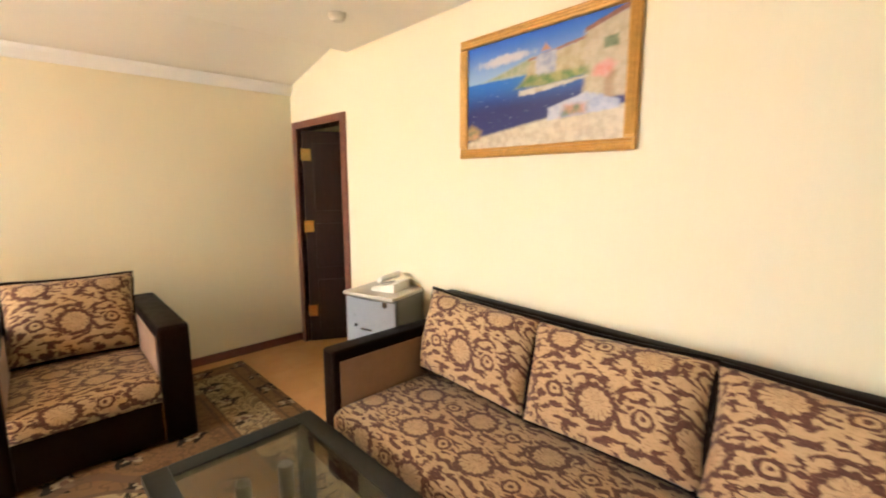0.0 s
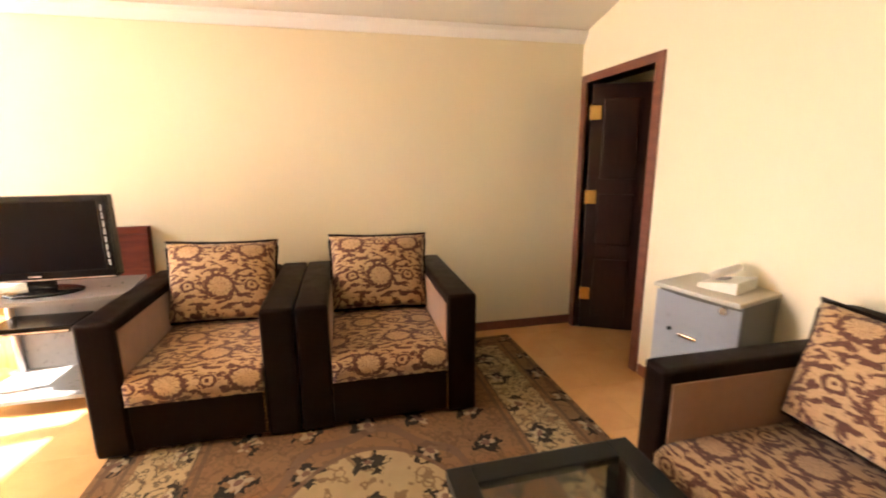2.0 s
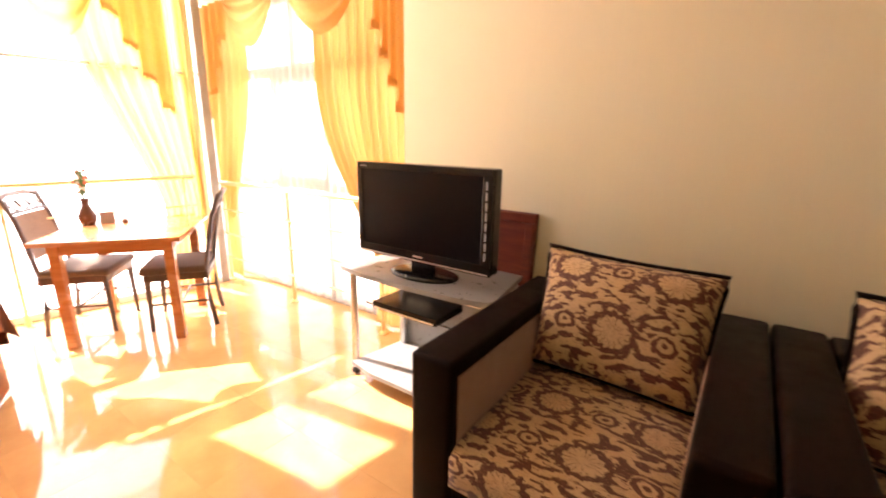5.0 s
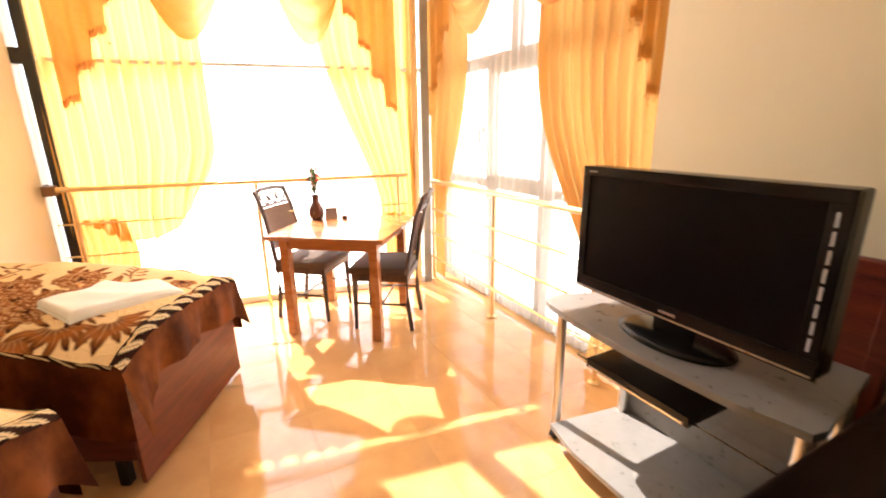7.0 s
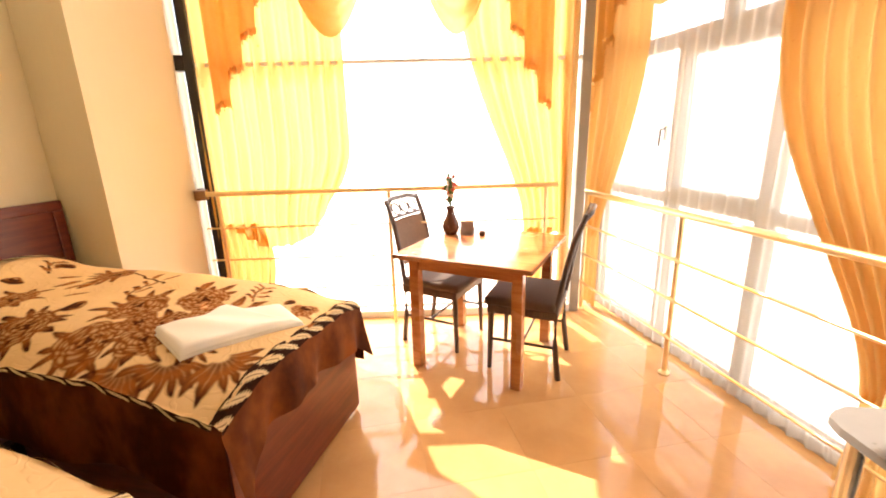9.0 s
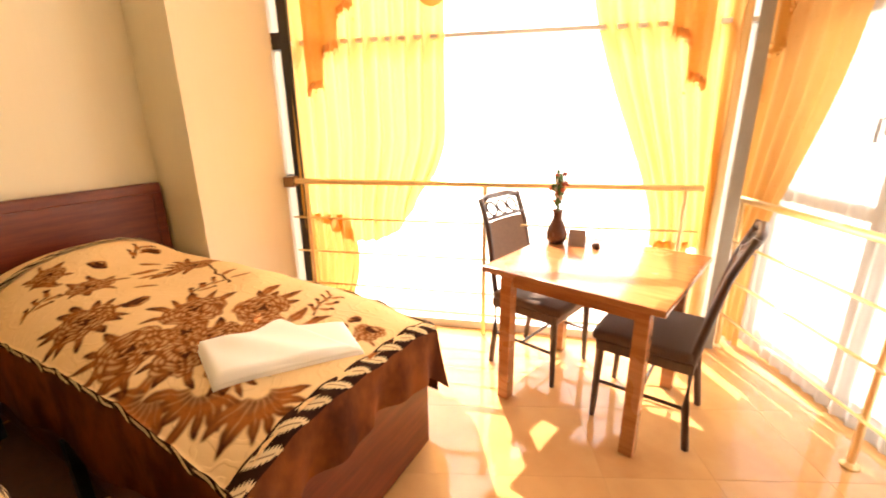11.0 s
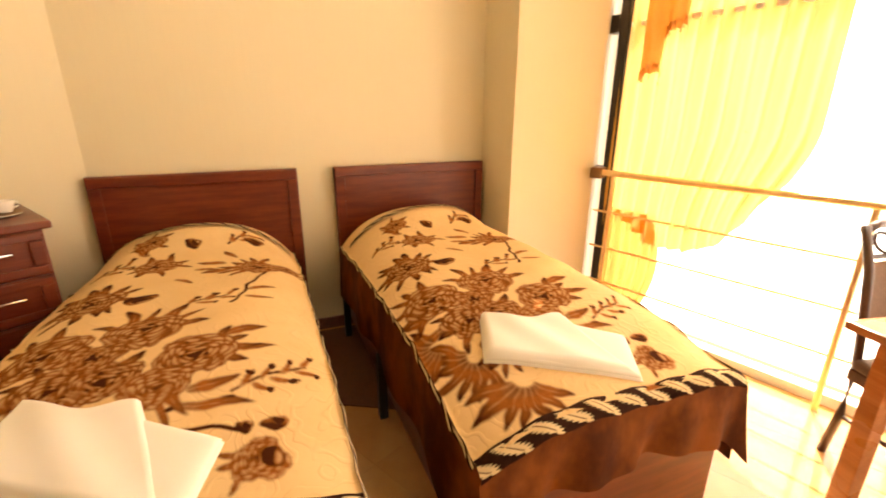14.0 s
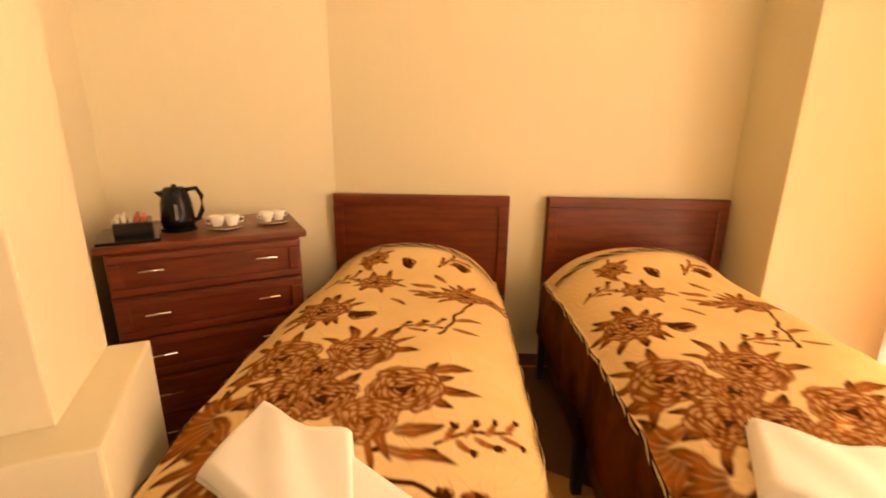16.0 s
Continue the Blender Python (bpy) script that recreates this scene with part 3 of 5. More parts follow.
hn = part("handle", boxed(0.695, 0.715, -0.045, -0.031, 1.33, 1.42, 0.003), METALB, ww, "dark window handle")
part("lever", tubed([(0.705, -0.045, 1.40), (0.705, -0.075, 1.40), (0.705, -0.078, 1.30)], 0.008, 8), METALB, hn)
tagged(part("wall_west_lintel", boxed(WX - 0.22, WX, -4.6, -2.092, 2.52, 4.0), WALL), "plain lintel above the west window", "wall", kind="structure")
tagged(part("column_round", tubed([(-3.725, -4.352, 0), (-3.725, -4.352, 3.9)], 0.046, 24), GILT), "slim round gold-coloured column between the two windows", "column", kind="structure")

# ---- rails ----
R0, R1 = Vector((-1.10, -4.695)), Vector((-3.62, -4.265))
RZ = 1.03
rs = thing("window_rail", "gold-coloured safety rail with thin bars along the window", "railing")
part("top_rail", tubed([(*R0, RZ), (*R1, RZ)], 0.019, 14), RAILM, rs)
part("wall_block", boxed(-1.135, -1.06, -4.75, -4.665, 0.99, 1.06, 0.006), FRAMEB, rs)
for f in (0.045, 0.52, 0.965):
    p = R0.lerp(R1, f)
    part("post", tubed([(*p, 0), (*p, RZ - 0.015)], 0.015, 12), RAILM, rs)
for z in (0.30, 0.54, 0.78):
    part("bar", tubed([(*R0, z), (*R1, z)], 0.007, 10), RAILM, rs)
rw = thing("window_rail", "gold-coloured safety rail with thin bars along the window", "railing")
RX, RWZ = -3.90, 0.955
part("top_rail", tubed([(RX, -4.42, RWZ - 0.005), (RX, -2.14, RWZ + 0.012)], 0.019, 14), RAILM, rw)
for y in (-4.34, -3.34, -2.30):
    post = part("post", tubed([(RX, y, 0), (RX, y, RWZ - 0.012)], 0.015, 12), RAILM, rw)
    part("post_cap", lathe([(0.0, 0.0), (0.034, 0.0), (0.034, 0.008), (0.018, 0.022), (0.0, 0.022)], 16), RAILM, post, m=pose(RX, y, 0.0005))
    for z in (0.25, 0.48, 0.71):
        part("bracket", tubed([(RX + 0.012, y, z), (RX + 0.034, y, z)], 0.010, 8), RAILM, post)
for z in (0.25, 0.48, 0.71):
    part("bar", tubed([(RX + 0.034, -4.40, z), (RX + 0.034, -2.16, z)], 0.008, 10), RAILM, rw)


# ---- curtains ----
def curtain(name, label, place, left, right, ztop, zbot, folds, amp=0.03, mat=None, parent=None, nv=40, thick=0.0):
    """Hanging cloth between two edges, given as functions of height, in the frame `place` (x along, -y into the room)."""
    nu = folds * 8

    def f(s, t):
        z = ztop + (zbot - ztop) * t
        a, b = left(z), right(z)
        tight = min(1.0, (b - a) / 0.5)
        y = math.sin(s * folds * 2 * math.pi + 0.6 * math.sin(3 * t)) * amp * (0.5 + 0.5 * tight) + 0.3 * amp * math.sin(s * folds * 5.1 + 4 * t)
        return (a + (b - a) * s, y, z)
    ob = part(name, sheet(f, nu, nv, thick=thick), mat or CURTAIN, parent, m=place, smooth=True)
    return tagged(ob, label, "curtain") if not parent else ob


def ease(a, b, x):
    k = max(0.0, min(1.0, (x - a) / (b - a)))
    return k * k * (3 - 2 * k)


def billow(name, label, place, x0, x1, ztop, zlow, folds):
    """Cloth that hangs full and is caught up at its outer edge, its hem sagging to zlow."""
    nu, nv = folds * 8, 40

    knots = ((0.0, 0.80), (0.15, 0.74), (0.38, zlow), (0.6, zlow + 0.01), (0.8, zlow + 0.08), (0.92, zlow + 0.22), (1.0, zlow + 0.45))

    def f(s, t):
        for (a, ha), (b, hb) in zip(knots, knots[1:]):
            if a <= s <= b:
                hem = ha + (hb - ha) * (s - a) / (b - a)
        z = ztop + (hem - ztop) * t
        k = ease(1.35, 0.75, z)
        x = x0 + (x1 - x0) * s
        x = x * (1 - 0.18 * k * s) + (x0 + 0.02) * 0.18 * k * s
        y = math.sin(s * folds * 2 * math.pi + 1.2 * t * t * s) * 0.028 + 0.012 * math.sin(s * folds * 4.7 + 5 * t)
        y -= 0.05 * k * math.sin(math.pi * s)
        return (x, y, z)
    return tagged(part(name, sheet(f, nu, nv), CURTAIN, m=place, smooth=True), label, "curtain")


def swag(place, x0, x1, ztop, drop, label, y=0.0):
    def f(s, t):
        sag = (math.sin(math.pi * s)) ** 0.75
        z = ztop - t * drop * sag - 0.02 * t
        yy = y - 0.03 - 0.05 * sag * math.sin(math.pi * t * 0.9) + 0.026 * math.sin(t * 6.5 * math.pi + 0.5 * math.cos(math.pi * s)) * sag * (1 - 0.4 * t)
        return (x0 + (x1 - x0) * (s * (1 - 0.12 * t) + 0.06 * t), yy, z)
    return tagged(part("swag", sheet(f, 28, 30), PELMET, m=place, smooth=True), label, "curtain swag", group="swags over the windows")


def jabot(place, x0, x1, ztop, zlong, zshort, label, y=-0.075, cloth=None):
    """A pleated tail whose hem steps from long to short."""
    steps = 4
    tails = thing("jabot", label, "curtain tail", place)

    def hem(s):
        return zlong + (zshort - zlong) * (int(s * steps * 0.999) / (steps - 1)) + 0.05 * ((s * steps) % 1)

    def f(s, t):
        return (x0 + (x1 - x0) * s, y + 0.02 * math.cos(s * steps * 2 * math.pi), ztop + (hem(s) - ztop) * t)
    part("tail", sheet(f, 33, 14), cloth or PELMET, tails, smooth=True)

    def g(s, t):
        return (x0 + (x1 - x0) * s, y - 0.008 + 0.02 * math.cos(s * steps * 2 * math.pi) + 0.012 * math.sin(s * 130), hem(s) + 0.02 - 0.045 * t + 0.008 * math.sin(s * 97))
    part("ruffle", sheet(g, 120, 3), cloth or PELMET, tails, "ruffled hem")
    bm = bmesh.new()
    for k in range(26):
        q = (k + 0.5) / 26
        at = Vector(g(q, 1.0)) + Vector((0, -0.004, -0.012))
        bmesh.ops.create_icosphere(bm, subdivisions=1, radius=0.0065, matrix=Matrix.Translation(at) @ Matrix.Diagonal((0.8, 0.8, 1.5, 1)))
    tagged(part("bobble_fringe", bm, CURTAIN, tails, smooth=True), "row of small bobbles", kind="stuff")
    return tails


SOUTH = pose(-1.10, -4.76, 0, 0, 0, GANG)     # x along the window, y to the outside
billow("curtain", "translucent peach curtain caught up beside the pier, sunlit", SOUTH, 0.05, 1.08, 2.62, 0.62, 11)
curtain("curtain", "lower tail of a peach curtain hanging beside the window", SOUTH @ pose(0, -0.01, 0), lambda z: 0.05, lambda z: 0.30 + 0.16 * math.sin(max(0, min(1, z / 0.85)) * 2.6) * 0.9, 0.80, 0.02, 6, 0.03, thick=0.03)


def right_in(z):
    k = ease(0.75, 2.3, z)
    return 2.33 - 0.45 * k ** 0.8


curtain("curtain", "translucent peach curtain beside the round column, glowing in the sun", SOUTH, right_in, lambda z: 2.66, 2.62, 0.66, 7, 0.03)
curtain("curtain", "lower tail of a peach curtain beside the round column", SOUTH @ pose(0, -0.01, 0), lambda z: 2.36, lambda z: 2.55, 0.70, 0.02, 3, 0.02, thick=0.02)
for x0, x1 in ((0.70, 1.33), (1.56, 2.14)):
    swag(SOUTH, x0, x1, 2.56, 0.50, "apricot satin swag draped over the window top")
swag(SOUTH @ pose(0, 0.02, 0), 1.27, 1.62, 2.60, 0.14, "small apricot satin swag in the middle of the window top")
jabot(SOUTH, 0.20, 0.66, 2.58, 1.60, 2.25, "apricot pleated curtain tail with a stepped ruffled hem")
jabot(SOUTH, 2.50, 2.10, 2.58, 1.58, 2.25, "apricot pleated curtain tail with a stepped ruffled hem")

WEST = pose(-3.995, -4.42, 0, 0, 0, 90)        # x runs north, y to the outside
curtain("curtain", "peach striped satin curtain tied back beside the armchair wall", WEST, lambda z: 1.38 + 0.60 * (1 - ease(0.35, 2.0, z)) ** 1.5, lambda z: 2.31, 2.44, 0.42, 11, 0.036)
curtain("curtain", "lower tail of a tied peach curtain", WEST, lambda z: 1.98 - 0.06 * (0.45 - z), lambda z: 2.25, 0.45, 0.02, 3, 0.022)
curtain("curtain", "peach satin curtain tied back beside the round column", WEST, lambda z: -0.13, lambda z: 0.08 + 0.43 * ease(0.5, 2.1, z) ** 0.7, 2.44, 0.60, 5, 0.03)
curtain("curtain", "lower tail of a peach curtain beside the round column", WEST, lambda z: -0.08, lambda z: 0.12, 0.62, 0.02, 3, 0.02)
for x0, x1 in ((0.30, 1.07), (1.10, 2.02)):
    swag(WEST @ pose(0, -0.02, 0), x0, x1, 2.47, 0.37, "apricot satin swag draped over the window top")
jabot(WEST, -0.10, 0.34, 2.46, 1.52, 2.15, "apricot pleated curtain tail with a stepped ruffled hem", cloth=CURTAIN)
jabot(WEST, 2.31, 2.05, 2.46, 1.55, 2.05, "apricot pleated curtain tail with a stepped ruffled hem", cloth=CURTAIN)
vo = curtain("voile_curtain", "sheer white voile with a scalloped hem over the window", WEST @ pose(0, 0.055, 0), lambda z: 0.05, lambda z: 2.26, 2.44, 0.045, 26, 0.018, LACE)

# ---- outside ----
tagged(part("ground", boxed(-400, 400, -400, 400, -3.3, -3.0), GROUNDM), "pale paved ground outside", "ground", kind="structure")

# ---- armchairs and sofa ----


def upholstered(name, label, category, m, width, depth, arm, cushions, group=""):
    """A boxy seat, front towards -y, standing on z = 0, its left front corner at the origin."""
    t = thing(name, label, category, m, group)
    H = 0.715
    for x0 in (0.0, width - arm):
        part("armrest", boxed(x0, x0 + arm, 0.0, depth, 0.012, H, 0.022, 3), LEATHER, t, "dark brown leatherette armrest", smooth=True)
    part("inner_panel", boxed(arm - 0.002, arm + 0.006, 0.035, depth - 0.2, 0.32, H - 0.055, 0.003), SUEDE, t, "tan suede side panel")
    part("inner_panel", boxed(width - arm - 0.006, width - arm + 0.002, 0.035, depth - 0.2, 0.32, H - 0.055, 0.003), SUEDE, t, "tan suede side panel")
    part("base", boxed(arm, width - arm, 0.012, depth - 0.02, 0.03, 0.29, 0.008), LEATHER, t)
    part("backrest", boxed(arm, width - arm, depth - (0.2 if cushions == 1 else 0.09), depth - 0.002, 0.29, H + (0.0 if cushions == 1 else 0.19), 0.03, 3), LEATHER, t, smooth=True)
    n = 22

    def top(s, q):
        a, b = s * 2 - 1, q * 2 - 1
        crown = 0.022 * (1 - abs(a) ** 4) * (1 - abs(b) ** 4)
        edge = 0.035 * (abs(b) ** 12 if b < 0 else 0)
        return (arm + 0.004 + (width - 2 * arm - 0.008) * s, -0.012 + (depth - (0.22 if cushions == 1 else 0.11)) * q, 0.425 + crown - edge)
    bm = sheet(top, n * cushions, n)
    ext = bmesh.ops.extrude_face_region(bm, geom=bm.faces[:])
    low = [v for v in ext["geom"] if isinstance(v, bmesh.types.BMVert)]
    for v in low:
        v.co.z = 0.285
    part("seat_cushion", bm, DAMASK, t, "cream and burgundy damask seat", smooth=True)
    cw = (width - 2 * arm) / cushions
    for i in range(cushions):
        cx = arm + cw * (i + 0.5)
        ch = 0.50 if cushions == 1 else 0.465
        c = part("back_cushion", pillow(cw * 1.02, ch, 0.20, seed=i + 3), DAMASK, t, "cream and burgundy damask back cushion", smooth=True,
                 m=pose(cx, depth - (0.33 if cushions == 1 else 0.20), (0.44 if cushions == 1 else 0.455) + ch / 2 + 0.005, -13, (1.5, -2.0, 1.0)[i % 3], 0))
        bm = bmesh.new()
        w2, h2 = cw * 1.02 / 2, ch / 2
        rim = [(k / 6 - 1, -1) for k in range(12)] + [(1, k / 6 - 1) for k in range(12)] + [(1 - k / 6, 1) for k in range(12)] + [(-1, 1 - k / 6) for k in range(13)]
        tube(bm, [(a * w2 * (1 - 0.05 * (1 - b * b) * abs(a) ** 6), 0.0, b * h2 * (1 - 0.05 * (1 - a * a) * abs(b) ** 6)) for a, b in rim], 0.012, 8)
        part("piping", bm, LEATHER, c, "dark brown piping", smooth=True)
    for x0 in (arm * 0.5, width - arm * 0.5):
        for y in (0.06, depth - 0.06):
            part("foot", boxed(x0 - 0.02, x0 + 0.02, y - 0.02, y + 0.02, 0.0, 0.013), METALB, t)
    if cushions == 1:
        bm = bmesh.new()
        for k in range(11):
            box(bm, width - arm - 0.010, width - arm - 0.002, -0.004, 0.011, 0.05 + k * 0.022, 0.064 + k * 0.022, 0.002)
        part("stud_trim", bm, BRASS, t, "row of brass studs")
    return t


RUGZ = 0.012
upholstered("armchair", "dark brown armchair with damask cushions beside the television", "armchair", pose(-2.75, -1.10, RUGZ, 0, 0, 90), 0.965, 1.02, 0.165, 1, "pair of armchairs")
upholstered("armchair", "dark brown armchair with damask cushions near the door", "armchair", pose(-2.75, -0.128, RUGZ, 0, 0, 90), 0.965, 1.02, 0.165, 1, "pair of armchairs")
upholstered("sofa", "three-seat dark brown sofa with damask cushions below the painting", "sofa", pose(-1.885, 1.232, RUGZ - 0.01, 0, 0, 0), 2.42, 0.815, 0.115, 3)

# ---- rug ----
bm = boxed(-2.1, 2.1, -1.255, 1.255, 0.0, RUGZ, 0.004, 1)
tagged(part("rug", bm, RUG, m=pose(-1.62, 0.215, 0.0005, 0, 0, 1.2)), "brown and beige floral rug with a wide border", "rug")

# ---- coffee table ----
ct = thing("coffee_table", "low black coffee table with a glass top", "coffee table", pose(-1.78, 0.43, RUGZ, 0, 0, 1))
W, D, TH = 1.15, 0.68, 0.45
for b in ((0, W, 0, 0.085), (0, W, D - 0.085, D), (0, 0.085, 0.0855, D - 0.0855), (W - 0.085, W, 0.0855, D - 0.0855)):
    part("top_frame", boxed(*b, TH - 0.035, TH, 0.004), BTABLE, ct)
part("glass_top", boxed(0.08, W - 0.08, 0.08, D - 0.08, TH - 0.012, TH - 0.004, 0.001), SMOKED, ct, "clear glass panel")
for x in (0.03, W - 0.09):
    for y in (0.03, D - 0.09):
        part("leg", boxed(x, x + 0.06, y, y + 0.06, 0, TH - 0.036, 0.004), BTABLE, ct)
part("shelf", boxed(0.14, W - 0.14, 0.14, D - 0.14, 0.12, 0.132, 0.002), GLASS, ct, "lower glass shelf")
for x, y in ((0.30, 0.26), (0.30, 0.42), (0.85, 0.26), (0.85, 0.42)):
    part("glass_post", tubed([(x, y, 0.133), (x, y, TH - 0.0125)], 0.028, 16), GREYP, ct, "grey shelf post")
for x in (0.2, W - 0.2):
    part("shelf_bearer", boxed(x - 0.02, x + 0.02, 0.1, D - 0.1, 0.085, 0.1195, 0.003), BTABLE, ct)
for x in (0.2, W - 0.2):
    for y in (0.12, D - 0.12):
        part("bearer_foot", boxed(x - 0.015, x + 0.015, y - 0.015, y + 0.015, 0, 0.0845), BTABLE, ct)
mg = thing("magazine", "open printed magazine lying on the coffee table", "magazine", pose(-0.98, 0.66, RUGZ + TH + 0.0005, 0, 0, 24))
part("pages", sheet(lambda s, t: (s * 0.32 - 0.16, t * 0.22 - 0.11, 0.004 + 0.012 * abs(math.sin(s * 2 * math.pi)) ** 0.6), 20, 2, thick=0.003), PAPER, mg)
part("picture", boxed(-0.13, -0.03, -0.08, 0.02, 0.0165, 0.0175), REDP, mg, "red printed picture")

# ---- fridge and telephone ----
fg = thing("mini_fridge", "pale grey mini fridge with a beige top beside the sofa", "fridge", pose(-2.36, 1.645, 0, 0, 0, 15))
part("body", boxed(0, 0.40, 0.045, 0.36, 0.03, 0.83, 0.006), FRSIDE, fg)
bm = sheet(lambda s, t: (0.40 * s, 0.022 - 0.022 * math.sin(math.pi * s), 0.05 + 0.765 * t), 14, 2, thick=-0.02)
part("fridge_door", bm, FRIDGE, fg, "pale grey curved door", smooth=False)
part("top", boxed(-0.004, 0.404, -0.003, 0.365, 0.83, 0.852, 0.006), FRTOP, fg, "beige top panel")
hd = part("handle", boxed(0.15, 0.24, -0.012, 0.004, 0.62, 0.634, 0.003), CHROME, fg)
part("lock", tubed([(0.1, 0.004, 0.64), (0.1, -0.008, 0.64)], 0.01), METALB, fg)
part("badge", tubed([(0.335, 0.014, 0.80), (0.335, 0.0, 0.80)], 0.018, 16), CHROME, fg)
part("sticker", boxed(0.17, 0.26, -0.0035, -0.0005, 0.46, 0.52, 0.001), TEAL, fg, "teal sticker")
part("hinge_cap", boxed(0.008, 0.05, -0.004, 0.02, 0.062, 0.082, 0.003), CHROME, fg)
for x in (0.03, 0.37):
    for y in (0.06, 0.33):
        part("foot", tubed([(x, y, 0), (x, y, 0.031)], 0.015), METALB, fg)
ph = thing("telephone", "ivory desk telephone on the mini fridge", "telephone", pose(-2.19, 1.90, 0.852, 0, 0, 20))
part("body", extruded([(-0.085, 0.0), (0.085, 0.0), (0.085, 0.055), (-0.085, 0.022)], -0.1, 0.1), IVORY, ph)
part("handset", tubed([(-0.03, -0.105, 0.062), (0.0, -0.09, 0.085), (0.02, 0, 0.092), (0.0, 0.09, 0.085), (-0.03, 0.105, 0.062)], 0.019, 10), IVORY, ph, smooth=True)
for i in range(3):
    for k in range(4):
        part("key", boxed(-0.06 + k * 0.018, -0.047 + k * 0.018, -0.03 + i * 0.022, -0.014 + i * 0.022, 0.031 + k * 0.0035, 0.037 + k * 0.0035, 0.001), GREYP, ph)

# ---- painting ----
pt = thing("painting", "framed seaside painting with houses above blue water, in a gilt frame", "painting", pose(-1.695, NY - 0.002, 1.672))
PW, PH = 0.985, 0.625


def moulding(x0, x1, z0, z1):
    bm = bmesh.new()
    box(bm, x0, x1, -0.022, 0.0, z0, z1, 0.004)
    if x1 - x0 > z1 - z0:
        for k, r in ((0.25, 0.012), (0.55, 0.008), (0.85, 0.006)):
            tube(bm, [(x0 + 0.01, -0.022, z0 + (z1 - z0) * k), (x1 - 0.01, -0.022, z0 + (z1 - z0) * k)], r, 8)
    else:
        for k, r in ((0.25, 0.012), (0.55, 0.008), (0.85, 0.006)):
            tube(bm, [(x0 + (x1 - x0) * k, -0.022, z0 + 0.01), (x0 + (x1 - x0) * k, -0.022, z1 - 0.01)], r, 8)
    return bm


FM = 0.05
part("frame_rail", moulding(0, PW, 0, FM), GOLD, pt)
part("frame_rail", moulding(0, PW, PH - FM, PH), GOLD, pt)
part("frame_stile", moulding(0, FM, FM + 0.0005, PH - FM - 0.0005), GOLD, pt)
part("frame_stile", moulding(PW - FM, PW, FM + 0.0005, PH - FM - 0.0005), GOLD, pt)


def _seascape():
    """Brushed sea, sky, houses and a quay; each daub is a convex patch with a wavering edge."""
    v, x, y, z = coords()
    n1 = noisy(vec(x * 4.0, y, z * 16.0), 6.0, 4.0)
    n2, n3 = noisy(v, 24.0, 4.0), noisy(v, 55.0, 3.0)
    nx = (x - FM) / (PW - 2 * FM) + (n2 - 0.5) * 0.018 + (n3 - 0.5) * 0.018
    nz = (z - FM) / (PH - 2 * FM) + (n3 - 0.5) * 0.026 + (n2 - 0.5) * 0.014

    def daub(c, pts, one, two, soft=0.012):
        inside = None
        for (ax, ay), (bx, by) in zip(pts, pts[1:] + pts[:1]):
            d = math.hypot(bx - ax, by - ay)
            side = nx * ((ay - by) / d) + nz * ((bx - ax) / d) - (ax * (ay - by) + ay * (bx - ax)) / d
            inside = side if inside is None else inside.min(side)
        return mix(inside.step(-soft, soft), c, mix(n2.step(0.3, 0.7), one, two))

    skyc = mix(nz.step(0.60, 1.0), (0.42, 0.62, 0.86), (0.012, 0.14, 0.66))
    cloud = (length((nx - 0.28) / 0.22, (nz - 0.80 - nx * 0.06) / 0.055) + (n2 - 0.5) * 1.3).step(1.15, 0.35)
    skyc = mix(cloud * 0.85, skyc, (0.86, 0.78, 0.70))
    sea = mix(nz.step(0.34, 0.64), (0.006, 0.012, 0.16), (0.015, 0.20, 0.72))
    sea = mix(n1.step(0.62, 0.74) * 0.6, sea, (0.55, 0.68, 0.84))
    c = mix(nz.step(0.63, 0.65), sea, skyc)
    c = daub(c, [(0.14, 0.645), (0.48, 0.635), (0.48, 0.78)], (0.34, 0.42, 0.22), (0.60, 0.55, 0.36), 0.02)
    c = daub(c, [(0.42, 0.56), (0.80, 0.56), (0.80, 0.83), (0.46, 0.74)], (0.52, 0.42, 0.22), (0.68, 0.58, 0.36))
    c = daub(c, [(0.45, 0.765), (0.80, 0.85), (0.80, 0.825), (0.45, 0.745)][::-1], (0.30, 0.13, 0.08), (0.42, 0.20, 0.12), 0.008)
    c = daub(c, [(0.50, 0.57), (0.62, 0.57), (0.62, 0.80), (0.50, 0.78)], (0.36, 0.40, 0.58), (0.66, 0.66, 0.72))
    c = daub(c, [(0.525, 0.80), (0.59, 0.81), (0.555, 0.87)], (0.62, 0.28, 0.14), (0.70, 0.42, 0.26))
    c = daub(c, [(0.78, 0.33), (1.02, 0.33), (1.02, 0.98), (0.78, 0.88)], (0.56, 0.46, 0.29), (0.70, 0.60, 0.42), 0.02)
    c = daub(c, [(0.78, 0.865), (1.02, 0.975), (1.02, 1.02), (0.78, 0.90)], (0.22, 0.08, 0.05), (0.34, 0.14, 0.09), 0.008)
    c = daub(c, [(0.88, 0.71), (0.95, 0.71), (0.95, 0.80), (0.88, 0.79)], (0.14, 0.20, 0.09), (0.24, 0.30, 0.16))
    c = daub(c, [(0.89, 0.33), (0.94, 0.33), (0.94, 0.52), (0.89, 0.52)], (0.40, 0.26, 0.14), (0.52, 0.38, 0.22), 0.02)
    c = daub(c, [(0.83, 0.52), (0.90, 0.49), (0.95, 0.58), (0.90, 0.63), (0.84, 0.59)], (0.80, 0.26, 0.18), (0.84, 0.48, 0.40), 0.025)
